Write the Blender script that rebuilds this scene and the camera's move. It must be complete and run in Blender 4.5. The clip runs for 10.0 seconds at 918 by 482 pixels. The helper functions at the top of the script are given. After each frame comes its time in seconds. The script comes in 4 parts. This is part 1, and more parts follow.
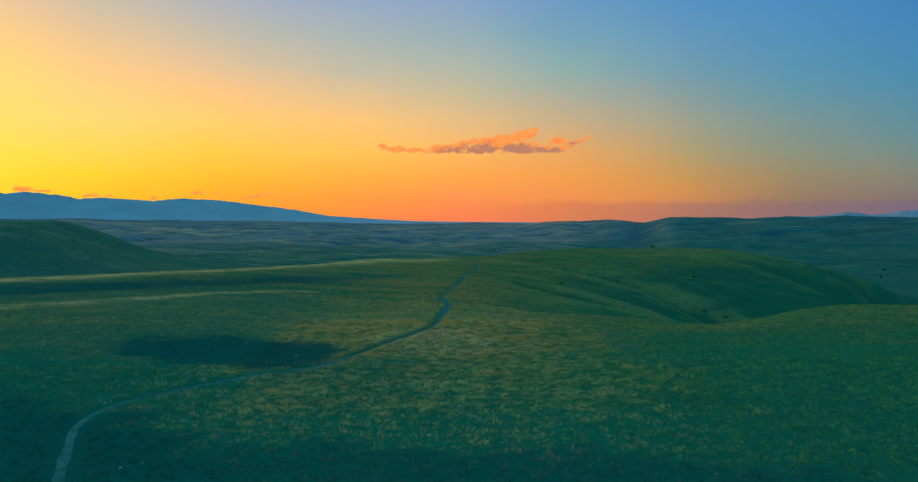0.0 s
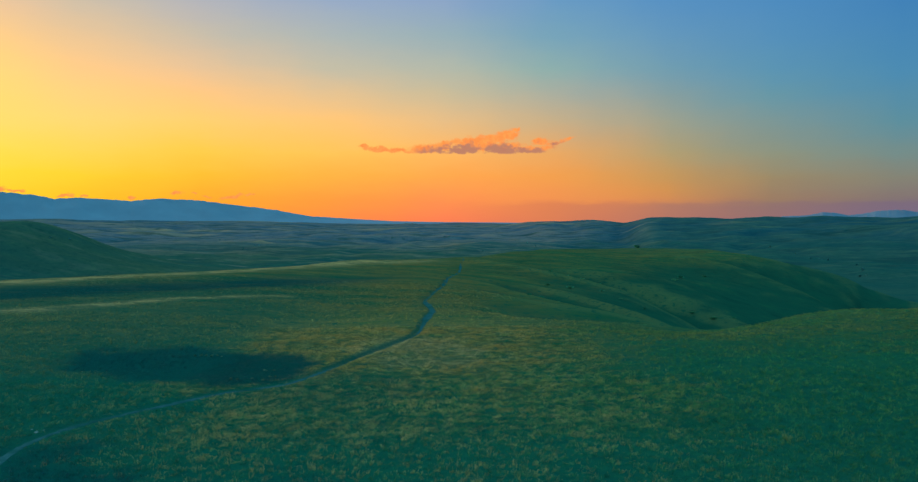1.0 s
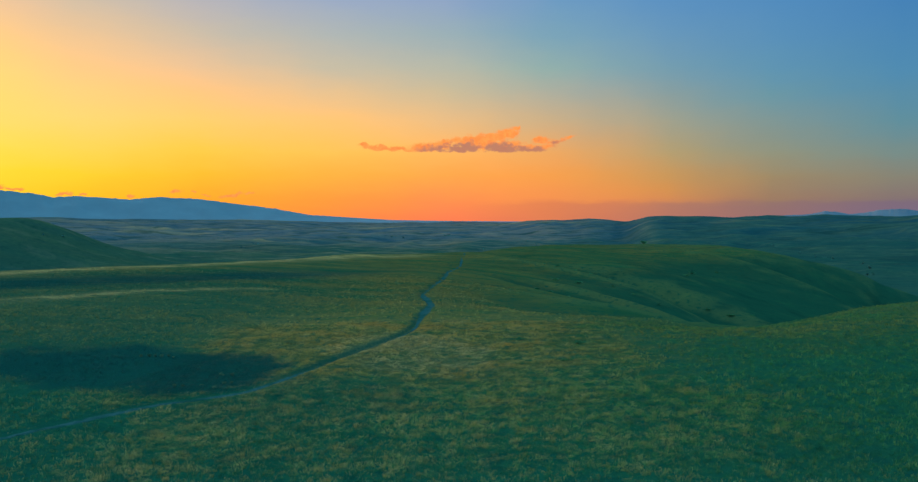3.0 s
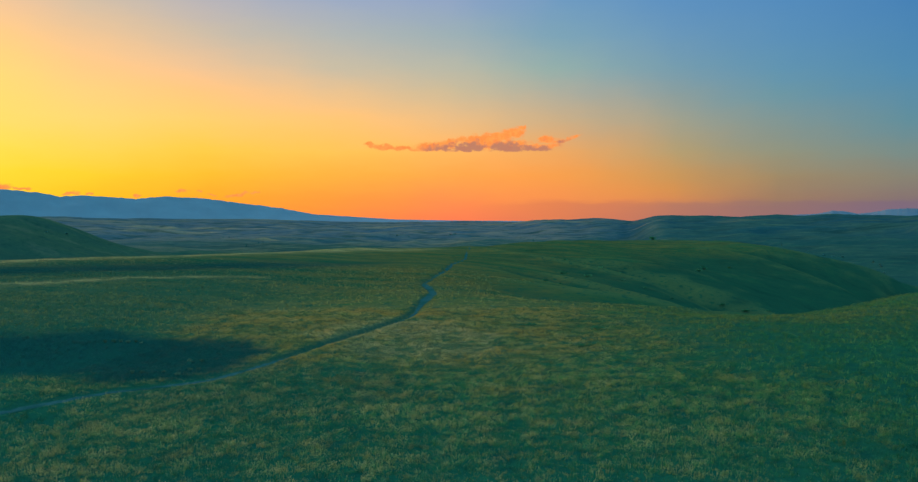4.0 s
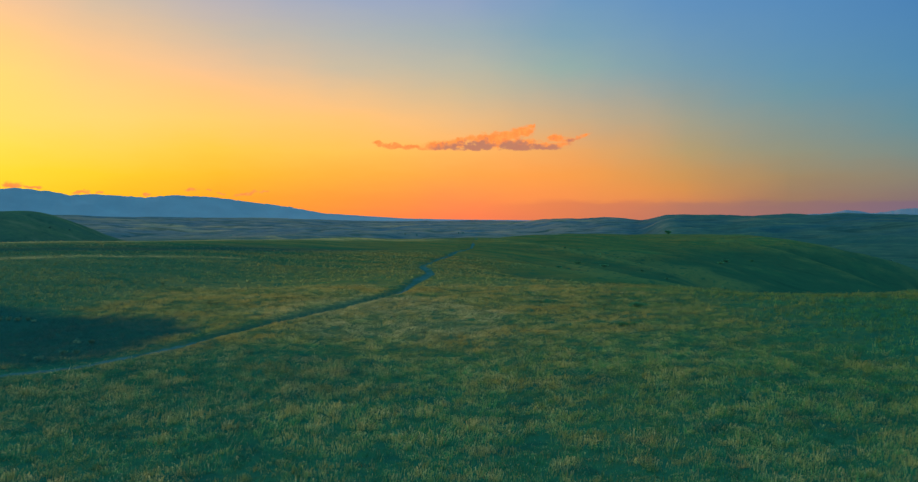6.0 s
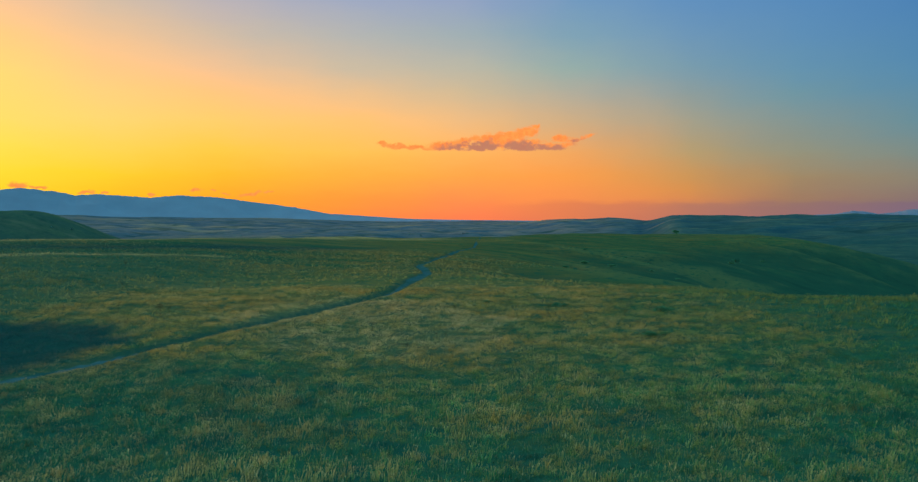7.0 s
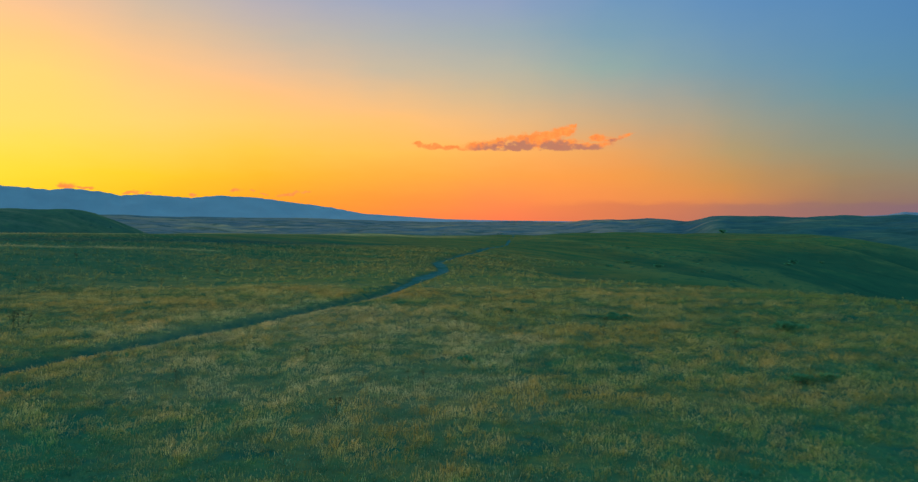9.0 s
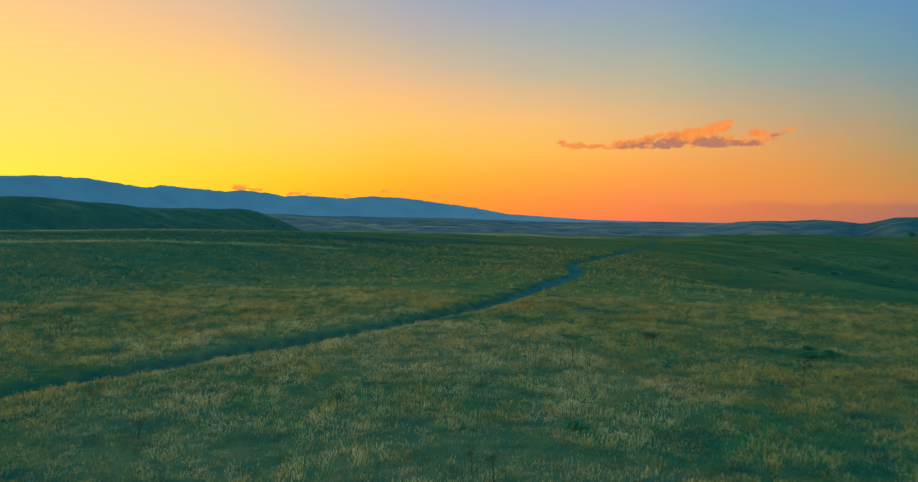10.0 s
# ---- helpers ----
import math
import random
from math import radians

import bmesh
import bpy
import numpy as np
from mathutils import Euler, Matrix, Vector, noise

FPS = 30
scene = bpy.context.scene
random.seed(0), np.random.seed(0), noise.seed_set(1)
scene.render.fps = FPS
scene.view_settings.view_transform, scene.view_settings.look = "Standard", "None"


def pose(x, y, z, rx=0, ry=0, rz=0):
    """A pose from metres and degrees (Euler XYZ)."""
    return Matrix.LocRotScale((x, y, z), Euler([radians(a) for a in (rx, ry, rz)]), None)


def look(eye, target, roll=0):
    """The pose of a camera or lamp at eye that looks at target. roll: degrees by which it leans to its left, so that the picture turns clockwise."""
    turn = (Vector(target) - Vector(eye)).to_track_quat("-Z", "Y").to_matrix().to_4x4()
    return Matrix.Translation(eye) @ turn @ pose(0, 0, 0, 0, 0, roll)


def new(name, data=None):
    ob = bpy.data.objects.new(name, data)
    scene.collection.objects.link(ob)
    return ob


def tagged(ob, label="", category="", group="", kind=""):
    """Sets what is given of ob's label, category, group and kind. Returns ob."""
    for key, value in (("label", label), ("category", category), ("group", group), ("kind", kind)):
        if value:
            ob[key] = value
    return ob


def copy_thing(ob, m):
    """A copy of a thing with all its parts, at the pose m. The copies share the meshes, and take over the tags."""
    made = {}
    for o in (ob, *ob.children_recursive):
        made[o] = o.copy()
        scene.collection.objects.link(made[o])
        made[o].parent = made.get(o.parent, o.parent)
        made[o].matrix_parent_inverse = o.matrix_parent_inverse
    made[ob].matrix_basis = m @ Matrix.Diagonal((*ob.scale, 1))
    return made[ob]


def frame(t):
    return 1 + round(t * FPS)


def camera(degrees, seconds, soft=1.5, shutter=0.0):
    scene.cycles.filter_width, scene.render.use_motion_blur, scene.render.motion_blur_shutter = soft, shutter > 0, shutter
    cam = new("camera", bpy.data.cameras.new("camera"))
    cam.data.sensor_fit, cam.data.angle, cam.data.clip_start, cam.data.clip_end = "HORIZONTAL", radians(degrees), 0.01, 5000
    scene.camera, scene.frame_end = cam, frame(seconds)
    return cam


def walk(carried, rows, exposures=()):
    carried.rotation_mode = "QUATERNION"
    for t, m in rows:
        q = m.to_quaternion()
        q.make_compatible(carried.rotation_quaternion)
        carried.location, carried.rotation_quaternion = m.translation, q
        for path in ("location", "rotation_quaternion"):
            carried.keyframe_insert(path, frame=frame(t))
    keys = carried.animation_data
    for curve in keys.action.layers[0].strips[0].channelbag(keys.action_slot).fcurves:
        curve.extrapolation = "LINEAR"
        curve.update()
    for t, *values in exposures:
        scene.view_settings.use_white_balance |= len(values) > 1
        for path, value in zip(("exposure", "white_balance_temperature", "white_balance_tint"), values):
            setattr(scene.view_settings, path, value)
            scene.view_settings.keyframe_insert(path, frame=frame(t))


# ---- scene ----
cam = camera(70.1, 10.0, soft=1.3, shutter=0.2)
METRES, EYE, TILT, LEAN, TURN = 80.0, 18.0, -1.74, 0.0, 0.0
ROWS = [
    (0.0, 0.0, 0.0, 0.0, 0.0, 0.0, 0.0),
    (0.5, -0.0031, 0.048, 0.0015, -0.71, 0.01, 0.04),
    (1.0, -0.0055, 0.0961, 0.003, -1.56, 0.02, 0.07),
    (1.5, -0.0071, 0.1438, 0.0049, -2.16, 0.01, 0.07),
    (2.0, -0.007, 0.1921, 0.0025, -1.96, 0.01, 0.07),
    (2.5, -0.0064, 0.2409, -0.012, -1.77, -0.03, 0.05),
    (4.0, 0.0015, 0.392, -0.064, -1.07, -0.05, -0.0),
    (4.5, 0.0047, 0.4431, -0.0818, -0.89, -0.05, -0.04),
    (5.0, 0.0084, 0.4944, -0.0995, -0.7, -0.08, -0.07),
    (5.5, 0.0127, 0.5444, -0.1095, -0.5, -0.08, -0.08),
    (7.0, 0.0261, 0.6879, -0.1199, 0.08, -0.03, -0.16),
    (7.5, 0.0304, 0.7359, -0.1261, 0.29, -0.01, -0.18),
    (8.0, 0.0347, 0.7837, -0.1284, 0.5, -0.02, -0.21),
    (8.5, 0.0391, 0.8319, -0.13, 0.7, -0.0, -0.25),
    (9.0, 0.0426, 0.8804, -0.1331, 3.19, 0.01, -0.4),
    (9.5, 0.0452, 0.9296, -0.1339, 9.9, -0.06, -0.76),
    (10.0, 0.0464, 0.9789, -0.134, 15.63, -0.12, -1.07),
]
walk(cam, [(t, pose(0, 0, EYE, TILT, LEAN, TURN) @ pose(METRES * x, METRES * y, METRES * z, 90 + pitch, roll, yaw)) for t, x, y, z, yaw, pitch, roll in ROWS],
     exposures=[(0.0, 0.02, 6620, 10), (2.0, 0.05, 6800, 13), (4.5, 0.05, 7090, 17.5), (7.0, 0.04, 7290, 21.5), (8.5, 0.04, 7370, 23.5), (10.0, -0.08, 6900, 15)])

# ---- world: dusk sky, brightest over the mountains where the sun has gone down ----
SUN_AZIMUTH, SUN_ELEVATION = -52.0, 7.0     # middle of the afterglow: degrees right of the heading, degrees up


def lin(r, g, b):
    """Linear colour from display values 0 to 255."""
    return tuple(((v / 255 + 0.055) / 1.055) ** 2.4 if v > 10 else v / 255 / 12.92 for v in (r, g, b)) + (1.0,)


class Nodes:
    """A few shorthands for building node trees."""

    def __init__(self, tree):
        self.t = tree

    def add(self, kind):
        return self.t.nodes.new(kind)

    def put(self, socket, value):
        if isinstance(value, bpy.types.NodeSocket):
            self.t.links.new(value, socket)
        else:
            socket.default_value = value

    def math(self, op, a, b=0.0, c=0.0, clamp=False):
        n = self.add("ShaderNodeMath")
        n.operation, n.use_clamp = op, clamp
        for s, v in zip(n.inputs, (a, b, c)):
            self.put(s, v)
        return n.outputs[0]

    def remap(self, v, a, b, lo=0.0, hi=1.0, smooth=False):
        n = self.add("ShaderNodeMapRange")
        n.interpolation_type = "SMOOTHSTEP" if smooth else "LINEAR"
        for s, x in zip(n.inputs, (v, a, b, lo, hi)):
            self.put(s, x)
        return n.outputs[0]

    def mix(self, f, a, b, blend="MIX"):
        n = self.add("ShaderNodeMix")
        n.data_type, n.blend_type = "RGBA", blend
        self.put(n.inputs[0], f), self.put(n.inputs[6], a), self.put(n.inputs[7], b)
        return n.outputs[2]

    def noise(self, vec, scale, detail=3.0, rough=0.55, distort=0.0):
        n = self.add("ShaderNodeTexNoise")
        self.put(n.inputs["Vector"], vec)
        n.inputs["Scale"].default_value, n.inputs["Detail"].default_value = scale, detail
        n.inputs["Roughness"].default_value, n.inputs["Distortion"].default_value = rough, distort
        return n.outputs[0]

    def ramp(self, f, stops):
        n = self.add("ShaderNodeValToRGB")
        self.put(n.inputs[0], f)
        e = n.color_ramp.elements
        while len(e) < len(stops):
            e.new(0.5)
        for k, (p, col) in zip(e, stops):
            k.position, k.color = p, col
        return n.outputs[0]

    def scaled(self, vec, s):
        n = self.add("ShaderNodeVectorMath")
        n.operation = "MULTIPLY"
        self.put(n.inputs[0], vec), self.put(n.inputs[1], s)
        return n.outputs[0]


world = bpy.data.worlds.new("dusk_sky")
scene.world = world
world.use_nodes = True
world.node_tree.nodes.clear()
W = Nodes(world.node_tree)
way = W.add("ShaderNodeTexCoord").outputs["Generated"]
xyz = W.add("ShaderNodeSeparateXYZ")
W.put(xyz.inputs[0], way)
azimuth = W.math("MULTIPLY", W.math("ARCTAN2", xyz.outputs[0], xyz.outputs[1]), 180 / math.pi)
azimuth = W.math("ADD", azimuth, W.remap(W.noise(way, 3.0, 4.0, 0.6), 0.3, 0.7, -1.6, 1.6))
elevation = W.math("MULTIPLY", W.math("ARCSINE", xyz.outputs[2]), 180 / math.pi)
ripple = W.remap(W.noise(W.scaled(way, (5.0, 5.0, 20.0)), 3.0, 4.0, 0.6), 0.3, 0.7, -0.16, 0.16)
height = W.math("DIVIDE", W.math("MAXIMUM", W.math("ADD", elevation, ripple), 0.0), 60.0, clamp=True)   # 1 at 60 degrees up

ZENITH = (0.15, 0.76, 0.86, 1)
SKY = (   # azimuth, then (degrees up, colour)
    (-51, ((0, (253, 232, 20)), (2.9, (251, 234, 45)), (6.7, (246, 225, 100)), (10.8, (247, 220, 118)), (14.8, (254, 207, 138)), (19, (250, 196, 158)), (27, (180, 182, 188)))),
    (-35, ((0, (255, 192, 10)), (1.6, (255, 203, 14)), (3.6, (254, 216, 40)), (5.5, (250, 220, 76)), (7.2, (247, 219, 102)), (10.8, (249, 216, 118)), (13.0, (254, 206, 130)), (15.4, (236, 196, 152)), (19, (206, 188, 172)), (27, (140, 168, 192)))),
    (-27.6, ((0, (255, 168, 20)), (1.7, (255, 188, 16)), (3.5, (255, 206, 32)), (5.3, (255, 211, 76)), (7.7, (252, 213, 112)), (9.7, (253, 208, 124)), (11.6, (251, 201, 134)), (14.0, (228, 195, 150)), (16.5, (200, 188, 168)), (20, (176, 180, 184)), (27, (118, 160, 194)))),
    (-19.2, ((0, (255, 150, 38)), (1.8, (255, 166, 34)), (3.8, (255, 188, 38)), (5.7, (255, 202, 66)), (8.2, (255, 206, 108)), (10.4, (254, 198, 128)), (12.3, (230, 194, 150)), (14.9, (196, 187, 168)), (17.5, (174, 177, 186)), (21, (140, 168, 196)), (27, (100, 152, 196)))),
    (-9.8, ((0, (254, 134, 66)), (1.9, (255, 152, 58)), (3.9, (255, 176, 60)), (5.9, (255, 194, 82)), (8.6, (252, 196, 116)), (10.8, (224, 192, 144)), (12.9, (192, 187, 165)), (15.5, (168, 180, 180)), (18.2, (148, 169, 197)), (22, (118, 160, 198)), (27, (88, 147, 196)))),
    (0, ((0, (249, 124, 82)), (1.9, (253, 143, 76)), (4.0, (255, 166, 72)), (6.0, (252, 182, 92)), (8.7, (226, 187, 132)), (11.0, (196, 185, 152)), (13.0, (174, 182, 168)), (15.7, (146, 173, 182)), (18.5, (136, 163, 198)), (22, (106, 154, 197)), (27, (78, 143, 195)))),
    (9.7, ((0, (214, 122, 86)), (1.4, (220, 128, 82)), (1.9, (238, 144, 78)), (3.9, (238, 156, 74)), (5.9, (228, 165, 96)), (8.6, (194, 172, 134)), (10.8, (168, 172, 156)), (12.9, (138, 172, 170)), (15.5, (114, 161, 184)), (18.3, (100, 152, 194)), (27, (68, 136, 188)))),
    (19, ((0, (172, 114, 102)), (1.35, (176, 119, 98)), (1.7, (206, 135, 84)), (2.6, (205, 143, 80)), (3.8, (194, 148, 88)), (5.7, (172, 155, 112)), (8.2, (150, 157, 140)), (10.4, (128, 155, 158)), (12.4, (108, 154, 174)), (15, (96, 149, 186)), (17.6, (84, 143, 193)), (27, (58, 130, 184)))),
    (27.4, ((0, (142, 106, 112)), (1.35, (140, 110, 108)), (1.7, (150, 120, 98)), (3.5, (150, 134, 102)), (5.3, (137, 144, 124)), (7.7, (119, 147, 147)), (9.8, (98, 148, 164)), (11.6, (88, 146, 176)), (14, (80, 141, 184)), (16.6, (72, 136, 188)), (27, (50, 126, 180)))),
    (35, ((0, (116, 102, 130)), (1.40, (118, 102, 122)), (1.7, (126, 112, 112)), (3.2, (127, 127, 114)), (4.9, (111, 137, 135)), (7.2, (86, 139, 156)), (10.8, (70, 136, 176)), (15.4, (60, 127, 182)), (27, (46, 122, 176)))),
    (80, ((0, (70, 108, 138)), (3, (80, 126, 145)), (7, (72, 134, 160)), (12, (60, 132, 175)), (27, (48, 138, 184)))),
)
sky = None
for i, (az, stops) in enumerate(SKY):
    col = W.ramp(height, [(e / 60, lin(*c)) for e, c in stops] + [(0.75, ZENITH)])
    if sky is None:
        sky = col
        continue
    sky = W.mix(W.remap(azimuth, SKY[i - 1][0], az), sky, col)
# behind the camera the far left joins the cool east
sky = W.mix(W.remap(azimuth, -75.0, -150.0), sky, W.ramp(height, [(0, lin(70, 110, 140)), (0.3, lin(56, 135, 178)), (0.98, ZENITH)]))
# faint streaks of high haze
streak = W.noise(W.scaled(way, (3.0, 3.0, 26.0)), 1.6, 4.0, 0.6)
sky = W.mix(W.remap(streak, 0.35, 0.75, 0.0, 0.10), sky, W.mix(1.0, sky, (1.12, 0.97, 0.92, 1), "MULTIPLY"))
nishita = W.add("ShaderNodeTexSky")
nishita.sky_type, nishita.sun_disc, nishita.altitude = "NISHITA", False, 900.0
nishita.sun_elevation, nishita.sun_rotation = radians(SUN_ELEVATION), radians(SUN_AZIMUTH)
air = W.add("ShaderNodeBackground")
W.put(air.inputs[0], nishita.outputs[0])
air.inputs[1].default_value = 0.004
glow = W.add("ShaderNodeBackground")
W.put(glow.inputs[0], sky)
glow.inputs[1].default_value = 1.0
both = W.add("ShaderNodeAddShader")
W.put(both.inputs[0], air.outputs[0]), W.put(both.inputs[1], glow.outputs[0])
W.put(W.add("ShaderNodeOutputWorld").inputs[0], both.outputs[0])

sun = new("sun", bpy.data.lights.new("sun", "SUN"))
sun.data.energy, sun.data.angle, sun.data.color = 1.5, radians(24), (1.0, 0.84, 0.48)
a, e = radians(SUN_AZIMUTH), radians(SUN_ELEVATION)
sun.matrix_world = look((0, 0, 400), (-math.sin(a) * math.cos(e), -math.cos(a) * math.cos(e), 400 - math.sin(e)))

# ---- materials ----


def material(name):
    m = bpy.data.materials.new(name)
    m.use_nodes = True
    m.node_tree.nodes.clear()
    return m, Nodes(m.node_tree)


def finish(n, shader):
    n.put(n.add("ShaderNodeOutputMaterial").inputs[0], shader)


def surface(n, colour, rough=0.8, bump=None, strength=0.3, distance=0.05, specular=0.2):
    b = n.add("ShaderNodeBsdfPrincipled")
    n.put(b.inputs["Base Color"], colour)
    n.put(b.inputs["Roughness"], rough)
    b.inputs["Specular IOR Level"].default_value = specular
    if bump is not None:
        k = n.add("ShaderNodeBump")
        k.inputs["Strength"].default_value, k.inputs["Distance"].default_value = strength, distance
        n.put(k.inputs["Height"], bump)
        n.put(b.inputs["Normal"], k.outputs[0])
    return b.outputs[0]


# plant cover shared by the ground sheet and the grass that stands on it
GREEN, OLIVE, STRAW, LUSH_SHADE = (0.028, 0.196, 0.078, 1), (0.180, 0.158, 0.038, 1), (0.37, 0.235, 0.076, 1), (0.0005, 0.062, 0.076, 1)


def cover(n):
    """Colour of the plants at a place: green, olive and straw in drifts, luxuriant dark growth in the hollows, and
    painted relief shade.
    """
    p = n.add("ShaderNodeNewGeometry").outputs["Position"]
    flat = n.scaled(p, (1, 1, 0))
    s = n.add("ShaderNodeSeparateXYZ")
    n.put(s.inputs[0], p)
    x, y, z = s.outputs
    broad = n.noise(flat, 0.021, 4, 0.55, 0.4)
    drift = n.noise(n.scaled(flat, (0.6, 1.3, 0)), 0.16, 4, 0.6, 0.6)
    clump = n.noise(flat, 0.9, 3, 0.6)
    broad = n.math("ADD", broad, n.remap(y, 60, 102, -0.52, 0.38, True))
    broad = n.math("SUBTRACT", broad, n.remap(x, 6, 55, 0.0, 0.26, True))
    dry = n.math("ADD", n.math("MULTIPLY", broad, 0.45), n.math("ADD", n.math("MULTIPLY", drift, 0.75), n.math("MULTIPLY", clump, 0.45)))
    streak = n.noise(n.scaled(flat, (0.20, 1.0, 0)), 0.11, 4, 0.62, 0.3)
    dry = n.math("ADD", dry, n.math("MULTIPLY", n.math("SUBTRACT", streak, 0.5), 0.55))
    col = n.mix(n.remap(dry, 0.70, 0.95), GREEN, OLIVE)
    col = n.mix(n.remap(dry, 0.88, 1.12, 0, 0.85), col, STRAW)
    # dimming with distance put into the cover's colour: browner and darker towards the brow
    far_brown = n.mix(n.remap(streak, 0.38, 0.60), (0.020, 0.096, 0.054, 1), (0.150, 0.122, 0.050, 1))
    col = n.mix(n.math("MULTIPLY", n.remap(y, 108, 160, 0, 0.78, True), n.remap(x, 230, 110, 0.3, 1.0)), col, far_brown)
    # towards the west, the east and the near end the cover turns greener
    west = n.math("MULTIPLY", n.remap(n.math("ADD", x, n.math("MULTIPLY", drift, 26.0)), 3.0, -30.0, 0, 1, True), n.remap(y, 215, 150, 0.35, 1.0))
    east = n.remap(n.math("SUBTRACT", x, n.math("MULTIPLY", drift, 22.0)), -8.0, 20.0, 0, 1, True)
    east = n.math("MULTIPLY", east, n.remap(y, 160, 230, 1.0, 0.2))
    green_side = n.math("MAXIMUM", n.math("MULTIPLY", west, 0.80), n.math("MULTIPLY", east, 0.85))
    col = n.mix(n.math("MULTIPLY", west, n.remap(y, 100, 135, 0.78, 0.64)), col, (0.004, 0.108, 0.088, 1))
    col = n.mix(n.math("MULTIPLY", n.math("MULTIPLY", n.remap(streak, 0.50, 0.62, 0, 0.38), n.remap(drift, 0.40, 0.56)), west), col, (0.24, 0.185, 0.07, 1))
    col = n.mix(n.remap(n.math("ADD", y, n.math("MULTIPLY", x, 0.35)), 86, 52, 0, 0.68, True), col, (0.005, 0.120, 0.086, 1))
    # gullies: green growth and shade both painted in by height; crests dry and pale
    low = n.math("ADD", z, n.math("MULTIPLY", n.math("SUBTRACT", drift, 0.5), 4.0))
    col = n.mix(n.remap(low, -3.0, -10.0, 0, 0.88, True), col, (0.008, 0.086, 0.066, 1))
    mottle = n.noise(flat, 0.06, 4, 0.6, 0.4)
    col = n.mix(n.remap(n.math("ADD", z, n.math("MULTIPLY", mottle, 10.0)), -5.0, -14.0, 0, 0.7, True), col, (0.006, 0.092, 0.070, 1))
    col = n.mix(n.math("MULTIPLY", east, 0.62), col, (0.024, 0.116, 0.056, 1))
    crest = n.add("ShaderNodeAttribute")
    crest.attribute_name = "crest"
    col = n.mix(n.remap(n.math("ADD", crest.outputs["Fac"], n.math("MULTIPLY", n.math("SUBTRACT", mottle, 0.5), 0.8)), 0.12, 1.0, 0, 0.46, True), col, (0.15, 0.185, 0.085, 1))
    # concave ground darkened: shade of the folds put into the colour
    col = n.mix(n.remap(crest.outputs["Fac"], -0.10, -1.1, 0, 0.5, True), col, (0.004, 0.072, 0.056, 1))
    sedge = n.noise(n.scaled(flat, (1, 1.25, 0)), 0.55, 4, 0.6, 0.5)
    col = n.mix(n.remap(sedge, 0.47, 0.36, 0, 0.85, True), col, (0.006, 0.095, 0.070, 1))
    wob = n.math("MULTIPLY", n.math("SUBTRACT", n.noise(flat, 0.13, 6, 0.72), 0.5), 2.6)

    def ellipse(cx, cy, rx, ry, turn=0.0):
        c, t = math.cos(radians(turn)), math.sin(radians(turn))
        dx, dy = n.math("SUBTRACT", x, cx), n.math("SUBTRACT", y, cy)
        u = n.math("DIVIDE", n.math("ADD", n.math("MULTIPLY", dx, c), n.math("MULTIPLY", dy, t)), rx)
        v = n.math("DIVIDE", n.math("SUBTRACT", n.math("MULTIPLY", dy, c), n.math("MULTIPLY", dx, t)), ry)
        d = n.math("SQRT", n.math("ADD", n.math("MULTIPLY", u, u), n.math("MULTIPLY", v, v)))
        return n.remap(n.math("ADD", d, n.math("MULTIPLY", wob, 0.55)), 1.22, 0.80, 0, 1, True)

    lush_shade = ellipse(-33.0, 90.6, 16.5, 8.2, -20)
    lush_shade = n.math("MAXIMUM", lush_shade, ellipse(-37, 42, 32, 17, -24))
    lush_shade = n.math("MAXIMUM", lush_shade, n.math("MULTIPLY", ellipse(-4, 37, 44, 13, -9), 0.85))
    # band between the terraces: shade of the lower ground painted in
    swale_shade = n.add("ShaderNodeAttribute")
    swale_shade.attribute_name = "swale_shade"
    lush_shade = n.math("MAXIMUM", lush_shade, n.math("MULTIPLY", swale_shade.outputs["Fac"], n.remap(streak, 0.30, 0.60, 1.0, 0.78)))
    lush_shade = n.math("MAXIMUM", lush_shade, n.math("MULTIPLY", ellipse(-22.6, 86.6, 6.6, 8.0, -15), 0.97))
    lush_shade = n.math("MAXIMUM", lush_shade, n.math("MULTIPLY", ellipse(-13, 77.5, 11, 7.5, -12), 0.20))
    # pale ripe grass along the two terrace edges
    lip = n.add("ShaderNodeAttribute")
    lip.attribute_name = "lip"
    ragged = n.remap(n.noise(n.scaled(flat, (0.5, 1.0, 0)), 0.22, 5, 0.72), 0.42, 0.54, 0.15, 1.0)
    lip = n.math("MULTIPLY", lip.outputs["Fac"], ragged)
    col = n.mix(lip, col, (0.50, 0.33, 0.17, 1))
    bank = ellipse(-4.5, 96, 7.5, 12, 35)
    col = n.mix(n.math("MULTIPLY", bank, n.remap(drift, 0.35, 0.6, 0.15, 0.6)), col, (0.36, 0.25, 0.125, 1))
    # left bank of the trail: the rut's shade painted in along with its growth
    verge_shade = n.add("ShaderNodeAttribute")
    verge_shade.attribute_name = "verge_shade"
    lush_shade = n.math("MAXIMUM", lush_shade, n.math("MULTIPLY", verge_shade.outputs["Fac"], 0.9))
    col = n.mix(n.math("MULTIPLY", lush_shade, 0.95), col, LUSH_SHADE)
    return col, dry, lush_shade, flat, p, green_side, bank, lip


